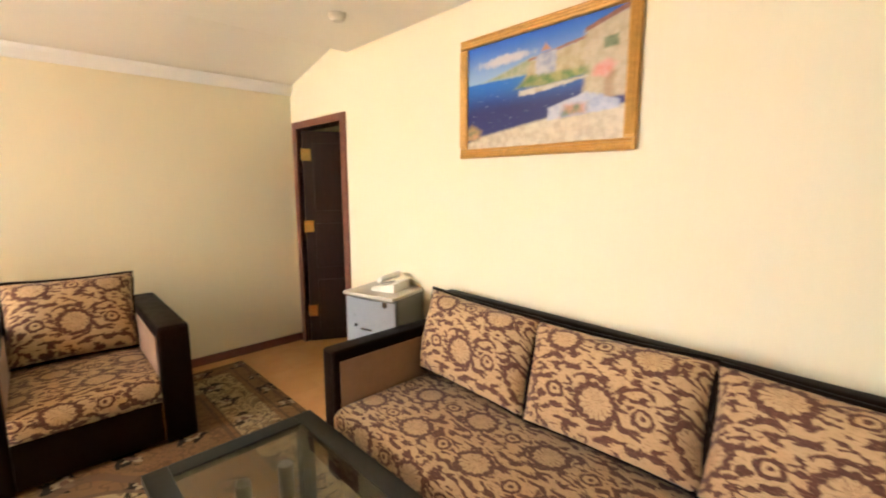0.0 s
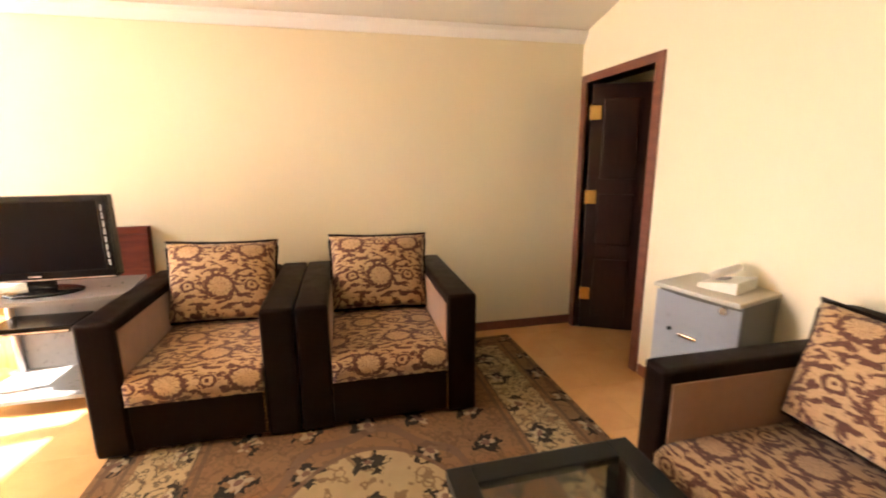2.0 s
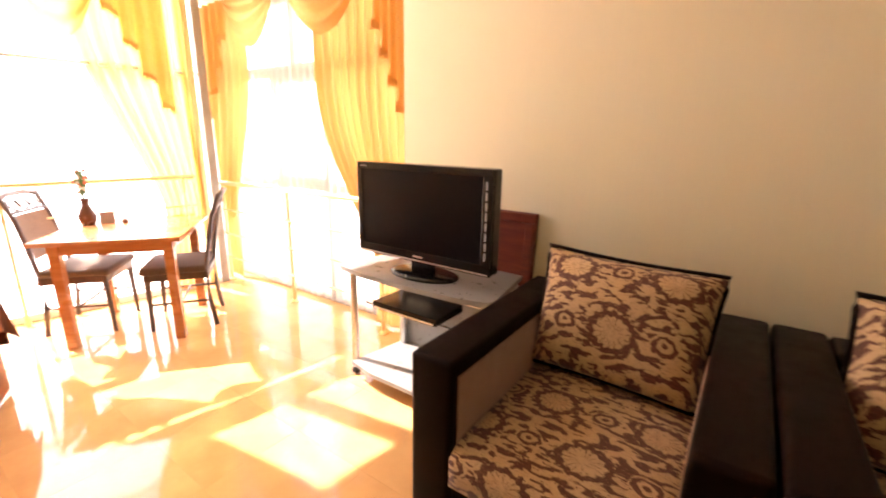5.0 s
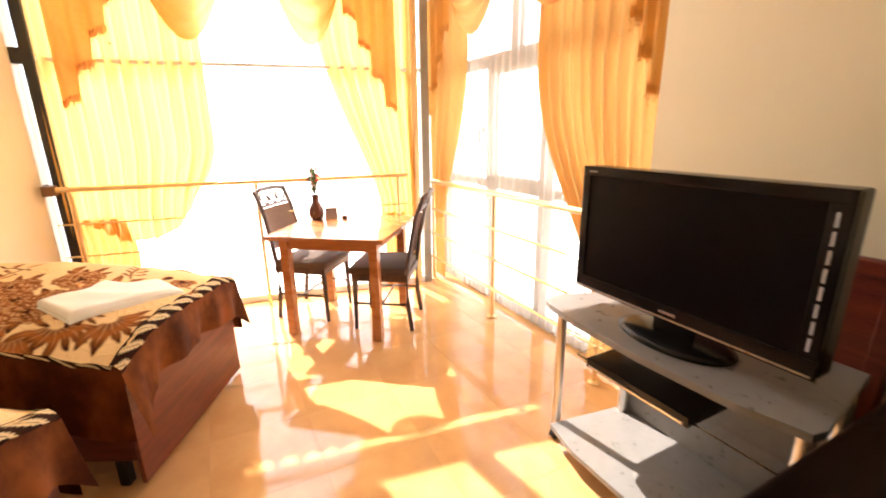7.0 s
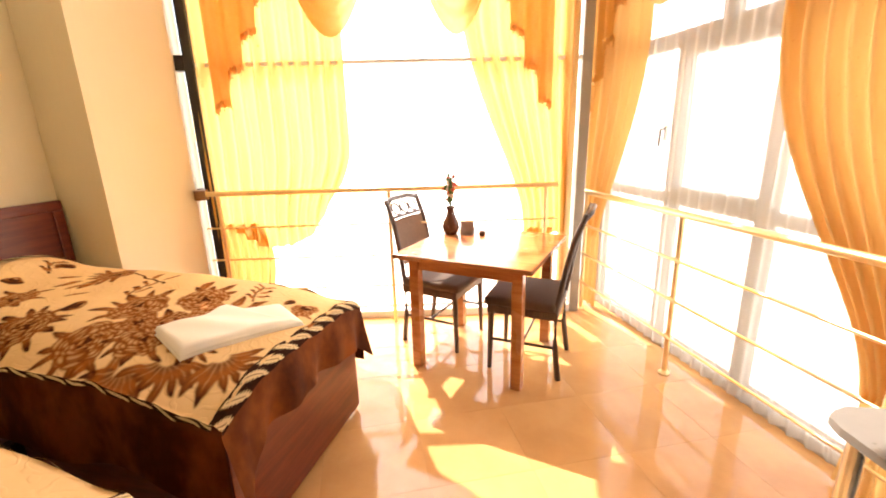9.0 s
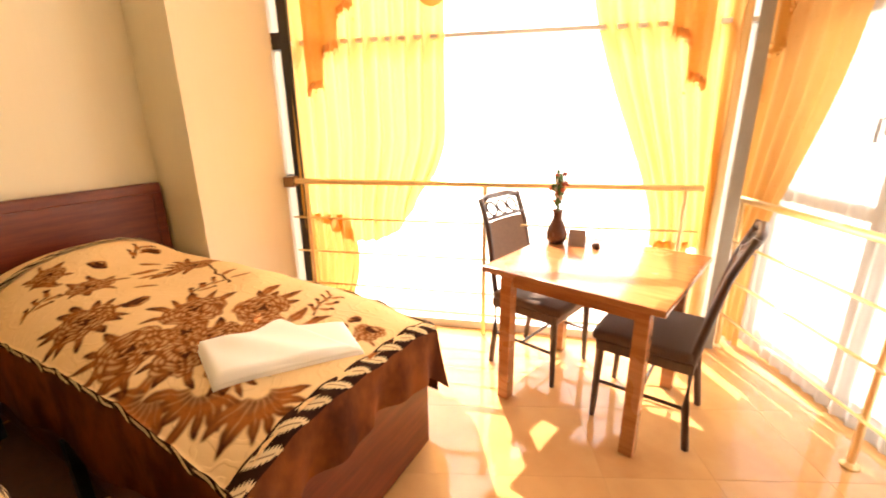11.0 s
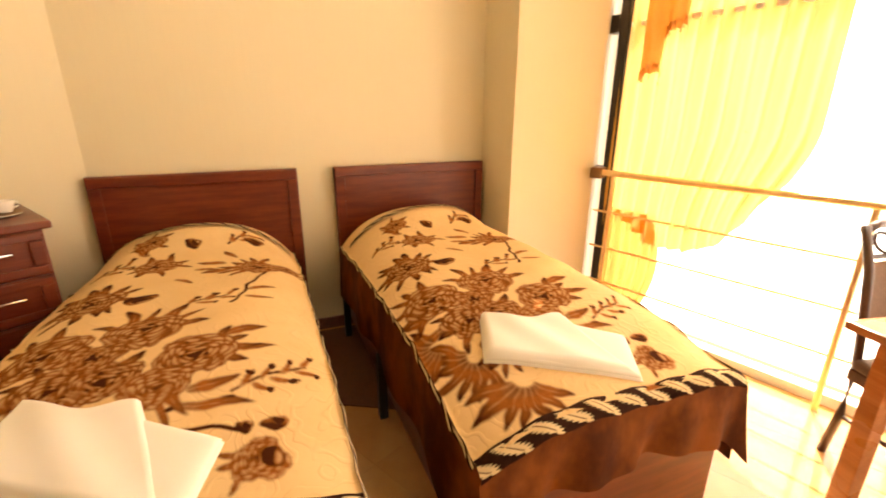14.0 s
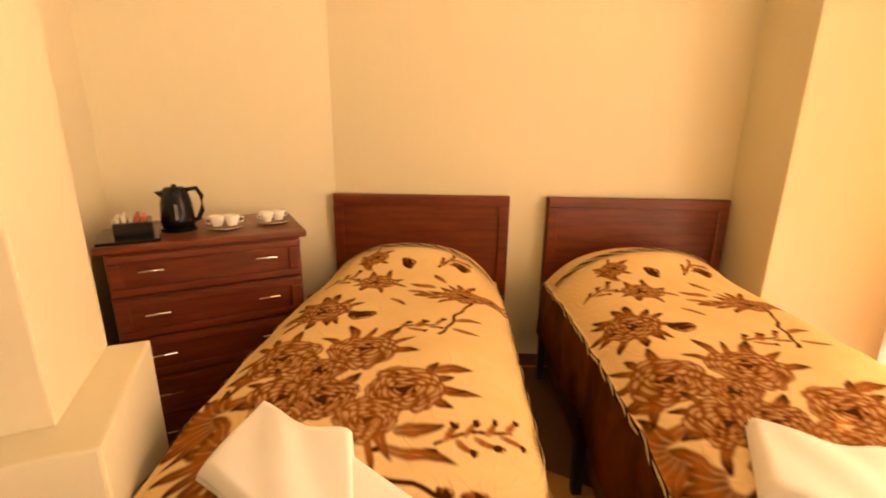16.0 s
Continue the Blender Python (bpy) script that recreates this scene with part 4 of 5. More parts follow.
    c = daub(c, [(0.37, 0.53), (0.58, 0.50), (0.80, 0.54), (0.80, 0.60), (0.44, 0.62)], (0.10, 0.22, 0.05), (0.42, 0.42, 0.14), 0.025)
    c = daub(c, [(0.39, 0.45), (0.52, 0.46), (0.80, 0.515), (0.80, 0.53), (0.52, 0.51), (0.39, 0.50)], (0.58, 0.50, 0.36), (0.76, 0.72, 0.66))
    c = daub(c, [(-0.02, -0.02), (1.02, -0.02), (1.02, 0.27), (0.56, 0.22), (0.12, 0.12), (-0.02, 0.05)], (0.60, 0.50, 0.35), (0.82, 0.72, 0.52), 0.02)
    c = daub(c, [(0.58, 0.20), (0.97, 0.24), (0.97, 0.30), (0.80, 0.40), (0.58, 0.31)], (0.42, 0.46, 0.66), (0.66, 0.68, 0.78))
    c = daub(c, [(0.66, 0.22), (0.80, 0.23), (0.80, 0.31), (0.68, 0.32)], (0.16, 0.22, 0.10), (0.70, 0.34, 0.22), 0.03)
    c = daub(c, [(-0.02, 0.08), (0.10, 0.09), (0.11, 0.18), (0.04, 0.24), (-0.02, 0.2)], (0.16, 0.22, 0.08), (0.66, 0.36, 0.16), 0.03)
    return mix(0.27, c, (0.0, 0.0, 0.0)), noisy(v, 140.0, 3.0)


SEASCAPE = material("painted_sea_and_houses", _seascape, rough=0.5, bump=0.4)
part("canvas", boxed(FM - 0.004, PW - FM + 0.004, -0.012, -0.001, FM - 0.004, PH - FM + 0.004), SEASCAPE, pt, "painted blue sea, sky and houses")

# ---- smoke detector ----
sd = tagged(part("smoke_detector", lathe([(0.0, 0.0), (0.03, 0.0), (0.045, 0.012), (0.05, 0.035), (0.05, 0.04), (0.0, 0.04)], 20), IVORY, m=pose(-2.29, 1.63, CZ - 0.04)), "small round ivory detector on the ceiling", "smoke detector")

# ---- television, stand and spare headboard ----
ts = thing("tv_stand", "grey television stand with silver legs and open shelves", "tv stand", pose(-3.37, -1.58, 0, 0, 0, 90))
# local: front towards -y, x to the north
tp = [(-0.525, -0.005), (-0.51, -0.04), (-0.465, -0.062), (-0.30, -0.088), (0.0, -0.10), (0.30, -0.085), (0.45, -0.05), (0.46, 0.0), (0.40, 0.40), (-0.40, 0.40), (-0.53, 0.04)]
bm = prism(tp, 0.678, 0.702)
part("top", bm, GREYP, ts)
part("bottom_shelf", prism([(-0.46, -0.02), (-0.28, -0.06), (0.28, -0.06), (0.44, -0.02), (0.40, 0.38), (-0.40, 0.38)], 0.085, 0.107), GREYP, ts)
part("middle_shelf", prism([(-0.40, 0.05), (0.38, 0.05), (0.38, 0.36), (-0.40, 0.36)], 0.468, 0.476), GLASS, ts, "glass shelf")
for x, y in ((-0.48, 0.03), (0.42, 0.01), (-0.38, 0.35), (0.38, 0.35)):
    lg = part("leg", tubed([(x, y, 0.05), (x, y, 0.6775)], 0.021, 16), SILVER, ts, "silver tube leg")
    part("caster", tubed([(x - 0.012, y, 0.025), (x + 0.012, y, 0.025)], 0.025, 16), METALB, lg, "black caster")
part("back_panel", boxed(-0.37, 0.37, 0.372, 0.378, 0.11, 0.64), GREYP, ts)
tv = thing("television", "black flat-screen television on the grey stand", "television", pose(-3.42, -1.60, 0.7025, 0, 0, 90))
part("pedestal", lathe([(0, 0), (0.20, 0), (0.205, 0.008), (0.17, 0.018), (0.05, 0.026), (0.0, 0.026)], 40), BLACKP, tv, m=pose(0, 0.05, 0) @ Matrix.Diagonal((1, 0.62, 1, 1)), smooth=True)
part("neck", boxed(-0.07, 0.07, 0.03, 0.06, 0.02, 0.12, 0.006), BLACKP, tv)
Z0, Z1, TW = 0.078, 0.566, 0.415
part("casing", boxed(-TW, TW, 0.012, 0.085, Z0, Z1, 0.012, 3), BLACKP, tv, smooth=False)
for b in ((-TW, TW, Z0, Z0 + 0.055), (-TW, TW, Z1 - 0.035, Z1), (-TW, -TW + 0.035, Z0 + 0.0555, Z1 - 0.0355), (TW - 0.05, TW, Z0 + 0.0555, Z1 - 0.0355)):
    part("bezel", boxed(b[0], b[1], -0.004, 0.0115, b[2], b[3], 0.003), BLACKP, tv)
part("screen", boxed(-TW + 0.034, TW - 0.049, 0.003, 0.0118, Z0 + 0.054, Z1 - 0.034), SCREEN, tv, "dark switched-off screen")
part("trim_strip", boxed(-TW + 0.01, TW - 0.01, -0.0062, -0.0042, Z0 + 0.006, Z0 + 0.012), SILVER, tv)
part("logo_plate", boxed(-0.03, 0.03, -0.0056, -0.0042, Z0 + 0.024, Z0 + 0.033), SILVER, tv)
part("maker_mark", boxed(-TW + 0.03, -TW + 0.07, -0.0056, -0.0042, Z1 - 0.022, Z1 - 0.016), GREYP, tv)
for k in range(8):
    part("feature_label", boxed(TW - 0.032, TW - 0.024, -0.0056, -0.0042, Z0 + 0.075 + k * 0.046, Z0 + 0.111 + k * 0.046, 0.0005), STRIP, tv, "printed feature strip")
dv = thing("disc_player", "slim black disc player on the glass shelf", "disc player", pose(-3.345, -1.66, 0.4765, 0, 0, 90))
part("case", boxed(-0.215, 0.215, 0.02, 0.27, 0.006, 0.046, 0.003), BLACKP, dv)
part("front_strip", boxed(-0.2, 0.2, 0.016, 0.0198, 0.012, 0.02), SILVER, dv)
for x in (-0.18, 0.18):
    for y in (0.05, 0.24):
        part("foot", boxed(x - 0.012, x + 0.012, y - 0.012, y + 0.012, 0, 0.006), METALB, dv)


def headboard(t, x0, x1, z0, z1, mat, name="headboard"):
    hb = part(name, boxed(x0, x1, -0.018, 0.018, z0, z1, 0.005), mat, t, "framed mahogany headboard")
    w = 0.055
    for b in ((x0 + 0.004, x1 - 0.004, z1 - w, z1 - 0.004), (x0 + 0.004, x0 + w, z0 + 0.02, z1 - w - 0.0005), (x1 - w, x1 - 0.004, z0 + 0.02, z1 - w - 0.0005)):
        part("border", boxed(b[0], b[1], -0.03, -0.0182, b[2], b[3], 0.006), mat, hb)
    return hb


sh = thing("spare_headboard", "spare mahogany headboard leaning on the wall behind the television", "headboard", pose(-3.80, -1.165, 0, 0, 0, 90) @ pose(0, 0, 0, -5, 0, 0))
headboard(sh, -0.66, 0.0, 0.0, 1.02, MAHOG, "board")

# ---- dining table and chairs ----
TANG = 141.8
dt = thing("dining_table", "square orange-brown lacquered wooden dining table", "table", pose(-2.945, -3.845, 0, 0, 0, TANG))
part("tabletop", boxed(-0.415, 0.415, -0.415, 0.415, 0.712, 0.742, 0.006), TABLEW, dt)
for x in (-0.318, 0.318):
    for y in (-0.318, 0.318):
        part("leg", boxed(x - 0.03, x + 0.03, y - 0.03, y + 0.03, 0, 0.7115, 0.004), TABLEW, dt)
for s in (-1, 1):
    part("apron", boxed(-0.287, 0.287, s * 0.318 - 0.011, s * 0.318 + 0.011, 0.635, 0.7115, 0.002), TABLEW, dt)
    part("apron", boxed(s * 0.318 - 0.011, s * 0.318 + 0.011, -0.287, 0.287, 0.635, 0.7115, 0.002), TABLEW, dt)


def dining_chair(m, label):
    """Front towards -y; the seat's middle above the origin."""
    t = thing("dining_chair", label, "chair", m, "chairs at the dining table")
    w, dp = 0.215, 0.20
    part("seat", box(bmesh.new(), -w - 0.01, w + 0.01, -dp - 0.03, dp - 0.01, 0.425, 0.475, 0.022, 3), SEATF, t, "brown upholstered seat", smooth=True)
    part("seat_frame", boxed(-w, w, -dp - 0.01, dp, 0.375, 0.4245, 0.006), CHAIRW, t)
    for x in (-w + 0.02, w - 0.02):
        part("front_leg", tubed([(x, -dp + 0.01, 0.3745), (x, -dp + 0.0, 0.0)], 0.020, 10, 0.013), CHAIRW, t)
        bm = bmesh.new()
        tube(bm, [(x, dp + 0.015, 0.0), (x, dp - 0.01, 0.2), (x, dp - 0.012, 0.42), (x * 0.98, dp + 0.02, 0.62), (x * 0.95, dp + 0.06, 0.82), (x * 0.93, dp + 0.12, 0.985)], 0.0165, 10)
        part("back_post", bm, CHAIRW, t, smooth=True)
        part("side_stretcher", tubed([(x, -dp + 0.005, 0.20), (x, dp - 0.02, 0.20)], 0.009, 8), CHAIRW, t)
    part("cross_stretcher", tubed([(-w + 0.02, 0, 0.20), (w - 0.02, 0, 0.20)], 0.009, 8), CHAIRW, t)

    def back(s, q):
        x = (s * 2 - 1) * (w - 0.035)
        z = 0.55 + 0.30 * q
        y = dp + 0.0 + 0.075 * ((z - 0.5) / 0.35) ** 1.3 - 0.01 + 0.02 * (1 - (s * 2 - 1) ** 2)
        return (x, y, z)
    part("back_panel", sheet(back, 10, 10, thick=0.022), WICKER, t, "ribbed brown back panel")
    part("crest_rail", tubed([(-w + 0.03, dp + 0.115, 0.965), (-0.1, dp + 0.135, 0.985), (0.1, dp + 0.135, 0.985), (w - 0.03, dp + 0.115, 0.965)], 0.017, 10), CHAIRW, t, smooth=True)
    part("lower_rail", tubed([(-w + 0.035, dp + 0.078, 0.868), (w - 0.035, dp + 0.078, 0.868)], 0.011, 8), CHAIRW, t)
    for x in (-0.10, 0.0, 0.10):
        pts = [(x + 0.042 * math.cos(a) , dp + 0.10 + 0.022 * math.sin(a), 0.918 + 0.036 * math.sin(a)) for a in (2 * math.pi * k / 14 for k in range(15))]
        part("fretwork", tubed(pts, 0.007, 6), CHAIRW, t, "carved open scroll")
    return t


c1 = dining_chair(pose(-2.735, -4.155, 0, 0, 0, math.degrees(math.atan2(0.28, -0.33)) + 90), "dark wooden chair with a carved back facing the table")
c2 = copy_thing(c1, pose(-3.19, -3.70, 0, 0, 0, math.degrees(math.atan2(-0.29, 0.43)) + 90))

vs = thing("vase", "brown glazed vase with dried flowers on the dining table", "vase", pose(-2.80, -4.17, 0.7425))
part("body", lathe([(0.0, 0), (0.04, 0), (0.055, 0.03), (0.058, 0.06), (0.045, 0.10), (0.026, 0.14), (0.024, 0.17), (0.034, 0.19), (0.028, 0.188), (0.018, 0.16), (0.0, 0.15)], 26), VASEM, vs, smooth=True)
rnd = random.Random(4)
for k in range(16):
    a, l = rnd.random() * 6.28, 0.15 + rnd.random() * 0.13
    dx, dy = math.cos(a) * 0.05 * rnd.random(), math.sin(a) * 0.05 * rnd.random()
    st = part("stem", tubed([(0, 0, 0.16), (dx * 0.4, dy * 0.4, 0.16 + l * 0.5), (dx, dy, 0.16 + l)], 0.002, 5), LEAFM, vs)
    for j in range(5):
        z = 0.16 + l * (0.35 + 0.65 * rnd.random())
        f = (z - 0.16) / l
        bm = bmesh.new()
        bmesh.ops.create_icosphere(bm, subdivisions=1, radius=0.007 + rnd.random() * 0.006, matrix=pose(dx * f + rnd.uniform(-.018, .018), dy * f + rnd.uniform(-.018, .018), z) @ Matrix.Diagonal((1, 0.6, 1.3, 1)))
        part("blossom" if k % 3 else "leaf", bm, (LEAFM, REDP, PAPER)[k % 3], st)
cd = thing("menu_card", "small folded card standing by the vase", "card", pose(-2.905, -4.13, 0.7425, 0, 0, -110))
CARD = plain("grey_card", (0.30, 0.22, 0.20), 0.5)
part("front", extruded([(-0.030, 0), (-0.027, 0), (0.0015, 0.085), (-0.0015, 0.085)], -0.045, 0.045), CARD, cd)
part("back", extruded([(0.027, 0), (0.030, 0), (0.0018, 0.084), (0.0016, 0.081)], -0.045, 0.045), CARD, cd)
cr = thing("salt_cellar", "small dark salt cellar on the dining table", "salt cellar", pose(-2.99, -4.06, 0.7425))
part("body", lathe([(0, 0), (0.02, 0), (0.022, 0.015), (0.015, 0.03), (0, 0.032)], 18), VASEM, cr, smooth=True)

# ---- beds ----
BW, BL, CELL = 1.10, 2.10, 0.0042        # the woven pattern's width, length and stitch


def woven_pattern():
    """Roses, leaves, buds and sprigs laid over one another; two layers: print and dark outline."""
    nx, ny = int(BW / CELL) + 1, int(BL / CELL) + 1
    gx, gy = np.meshgrid(np.arange(nx) * CELL - 0.08, np.arange(ny) * CELL, indexing="ij")
    rnd = random.Random(11)
    wob = 0.006 * np.sin(gx * 31 + 3 * np.sin(gy * 17)) + 0.004 * np.sin(gy * 57 + 2 * np.sin(gx * 43))
    wx, wy = gx + wob, gy + 0.005 * np.sin(gx * 41 + gy * 23)
    mid, dark = np.zeros((nx, ny)), np.zeros((nx, ny))

    def smooth(a, b, x):
        k = np.clip((x - a) / (b - a), 0, 1)
        return k * k * (3 - 2 * k)

    def over(mask, m, d):
        mid[:] = mid * (1 - mask) + mask * m
        dark[:] = dark * (1 - mask) + mask * d

    def leaf(x, y, ang, length_, width, tone=0.5):
        """A pointed leaf from its base, darker to the tip, with a pale rib."""
        c, s = math.cos(ang), math.sin(ang)
        a = ((wx - x) * c + (wy - y) * s) / length_
        b = ((wy - y) * c - (wx - x) * s) / width
        half = np.clip(a, 0, 1) ** 0.55 * np.clip(1 - a, 0, 1) ** 0.8 * 1.75 * (1 + 0.05 * np.sin(a * 21))
        inside = smooth(0.0, 0.30, half - np.abs(b)) * (a > 0) * (a < 1)
        rib = smooth(0.12, 0.02, np.abs(b)) * smooth(0.9, 0.5, a)
        rim = smooth(0.30, 0.0, half - np.abs(b))
        stripes = 0.5 + 0.5 * np.sin(np.abs(b) * 5 - a * 16)
        over(inside, 0.62 + 0.30 * a - 0.30 * rib + 0.12 * stripes, np.clip(tone * (0.12 + 0.62 * smooth(0.40, 1.0, a) + 0.25 * smooth(0.35, 0.0, a)) * (1 - 0.8 * rib) + 0.08 * rim * tone - 0.1 * stripes, 0, 1))

    def petal(x, y, ang, size, tone):
        c, s = math.cos(ang), math.sin(ang)
        a = ((wx - x) * c + (wy - y) * s) / size
        b = ((wy - y) * c - (wx - x) * s) / (size * 1.18)
        r = np.sqrt(a * a + b * b) * (1 + 0.10 * np.sin(3 * np.arctan2(b, a) + ang * 3))
        inside = smooth(1.0, 0.90, r)
        rim = smooth(0.72, 0.95, r) * (a > -0.4)
        glow = smooth(-0.3, 0.85, a) * smooth(1.0, 0.55, r)
        over(inside, 0.98 - 0.80 * glow, np.clip(rim * 0.34 * tone + smooth(0.35, -0.6, a) * 1.0 * tone, 0, 1))

    def rose(x, y, size, tone=0.8, leaves=0, spread=(0.0, 6.28)):
        for k in range(leaves):
            an = spread[0] + (spread[1] - spread[0]) * (k + 0.5) / leaves + rnd.uniform(-0.15, 0.15)
            leaf(x + 0.45 * size * math.cos(an), y + 0.45 * size * math.sin(an), an, size * rnd.uniform(0.95, 1.35), size * rnd.uniform(0.22, 0.30), tone)
        for n, rad, sz in ((11, 0.70, 0.30), (10, 0.58, 0.28), (9, 0.46, 0.26), (7, 0.34, 0.24), (5, 0.22, 0.2), (3, 0.10, 0.15)):
            p0 = rnd.random() * 6.28
            for k in range(n):
                an = p0 + 6.2832 * k / n + rnd.uniform(-0.15, 0.15)
                rr = size * rad * rnd.uniform(0.9, 1.1)
                petal(x + rr * math.cos(an), y + rr * math.sin(an) * 0.86, an, size * sz, tone * rnd.uniform(0.65, 1.1))

    def bud(x, y, size, ang):
        leaf(x - size * math.cos(ang), y - size * math.sin(ang), ang + 0.5, size * 2.0, size * 0.5, 0.5)
        leaf(x - size * math.cos(ang), y - size * math.sin(ang), ang - 0.5, size * 2.0, size * 0.5, 0.5)
        petal(x, y, ang, size, 0.5)
        petal(x + 0.45 * size * math.cos(ang), y + 0.45 * size * math.sin(ang), ang, size * 0.5, 1.2)

    def stem(x0, y0, x1, y1, wide=0.004):
        d = math.hypot(x1 - x0, y1 - y0)
        c, s = (x1 - x0) / d, (y1 - y0) / d
        a, b = (wx - x0) * c + (wy - y0) * s, (wy - y0) * c - (wx - x0) * s + 0.012 * np.sin(((wx - x0) * c + (wy - y0) * s) / d * 3.1)
        over(smooth(wide * 1.6, wide * 0.6, np.abs(b)) * (a > 0) * (a < d), 0.9, 0.55)

    def sprig(x0, y0, x1, y1, n):
        stem(x0, y0, x1, y1, 0.0025)
        for k in range(n):
            f = (k + 0.6) / n
            sg = 1 if k % 2 else -1
            an = math.atan2(y1 - y0, x1 - x0) + sg * 0.7
            px, py = x0 + (x1 - x0) * f, y0 + (y1 - y0) * f
            leaf(px, py, an, 0.062, 0.017, 0.35)
            petal(px + 0.058 * math.cos(an), py + 0.058 * math.sin(an), an, 0.0085, 2.0)

    # stems and leaves below the roses
    stem(0.66, 1.12, 0.80, 0.74); stem(0.50, 1.62, 0.67, 1.60); stem(0.42, 1.66, 0.70, 1.70)
    for x, y, an, ln, wd in ((0.62, 1.34, -0.35, 0.15, 0.032), (0.64, 1.40, 0.05, 0.15, 0.030), (0.55, 1.60, 0.1, 0.17, 0.026), (0.56, 1.56, -0.3, 0.13, 0.03),
                             (0.14, 1.36, 3.5, 0.13, 0.045), (0.16, 1.44, 2.9, 0.15, 0.04), (0.70, 1.06, 0.2, 0.09, 0.022), (0.70, 1.00, -0.5, 0.11, 0.022),
                             (0.62, 0.66, 3.4, 0.13, 0.032), (0.64, 0.72, 2.9, 0.13, 0.03), (0.66, 0.60, 4.2, 0.11, 0.03), (0.44, 0.78, 0.9, 0.10, 0.02),
                             (0.50, 0.70, 0.2, 0.09, 0.02), (0.55, 1.88, 0.15, 0.17, 0.020), (0.57, 1.94, 0.25, 0.19, 0.022), (0.30, 0.50, 4.0, 0.12, 0.03)):
        leaf(x, y, an, ln, wd, 0.62)
    for x, y, sp in ((0.20, 1.60, (1.6, 3.9)), (0.27, 1.74, (0.9, 3.2)), (0.12, 1.50, (2.2, 4.2))):
        for k in range(7):
            an = sp[0] + (sp[1] - sp[0]) * k / 6
            leaf(x + 0.03 * math.cos(an), y + 0.03 * math.sin(an), an, rnd.uniform(0.12, 0.17), rnd.uniform(0.030, 0.040), rnd.uniform(0.6, 0.95))
    sprig(0.66, 1.58, 0.86, 1.50, 7); sprig(0.50, 1.08, 0.64, 1.03, 5); sprig(0.12, 0.62, 0.24, 0.55, 5); sprig(0.62, 0.44, 0.72, 0.34, 4)
    rose(0.20, 0.93, 0.105, 0.95, 13, (0.6, 6.6)); rose(0.35, 0.63, 0.085, 0.8, 8); rose(0.30, 0.39, 0.065, 0.75, 6)
    rose(0.74, 0.72, 0.090, 0.8, 7, (2.2, 5.2)); rose(0.85, 0.69, 0.060, 0.75, 3, (5.5, 7.0))
    rose(0.18, 1.26, 0.115, 0.75, 6, (2.0, 5.0)); rose(0.24, 1.44, 0.090, 1.05, 8); rose(0.36, 1.45, 0.090, 1.05, 4)
    rose(0.42, 1.23, 0.115, 0.8, 6, (3.5, 6.6)); rose(0.57, 1.41, 0.105, 0.8, 4, (5.2, 7.0)); rose(0.49, 1.52, 0.085, 0.5, 3, (0.5, 2.5)); rose(0.32, 1.34, 0.075, 0.9)
    rose(0.30, 1.60, 0.080, 0.9, 5, (1.0, 3.0))
    bud(0.47, 0.435, 0.032, 5.6); bud(0.36, 0.965, 0.042, 1.0); bud(0.73, 0.40, 0.036, 5.2); bud(0.76, 1.70, 0.022, 5.2); bud(0.70, 1.69, 0.018, 5.4)
    rose(0.72, 1.79, 0.062, 0.55, 3, (2.0, 4.0))
    petal(0.755, 1.79, 0.4, 0.020, 1.6)
    # the pile blurs the print
    for layer in (mid, dark):
        for k in range(1):
            layer[1:-1, 1:-1] = (layer[1:-1, 1:-1] * 2 + layer[:-2, 1:-1] + layer[2:, 1:-1] + layer[1:-1, :-2] + layer[1:-1, 2:]) / 6
    return mid, dark


PATTERN = woven_pattern()


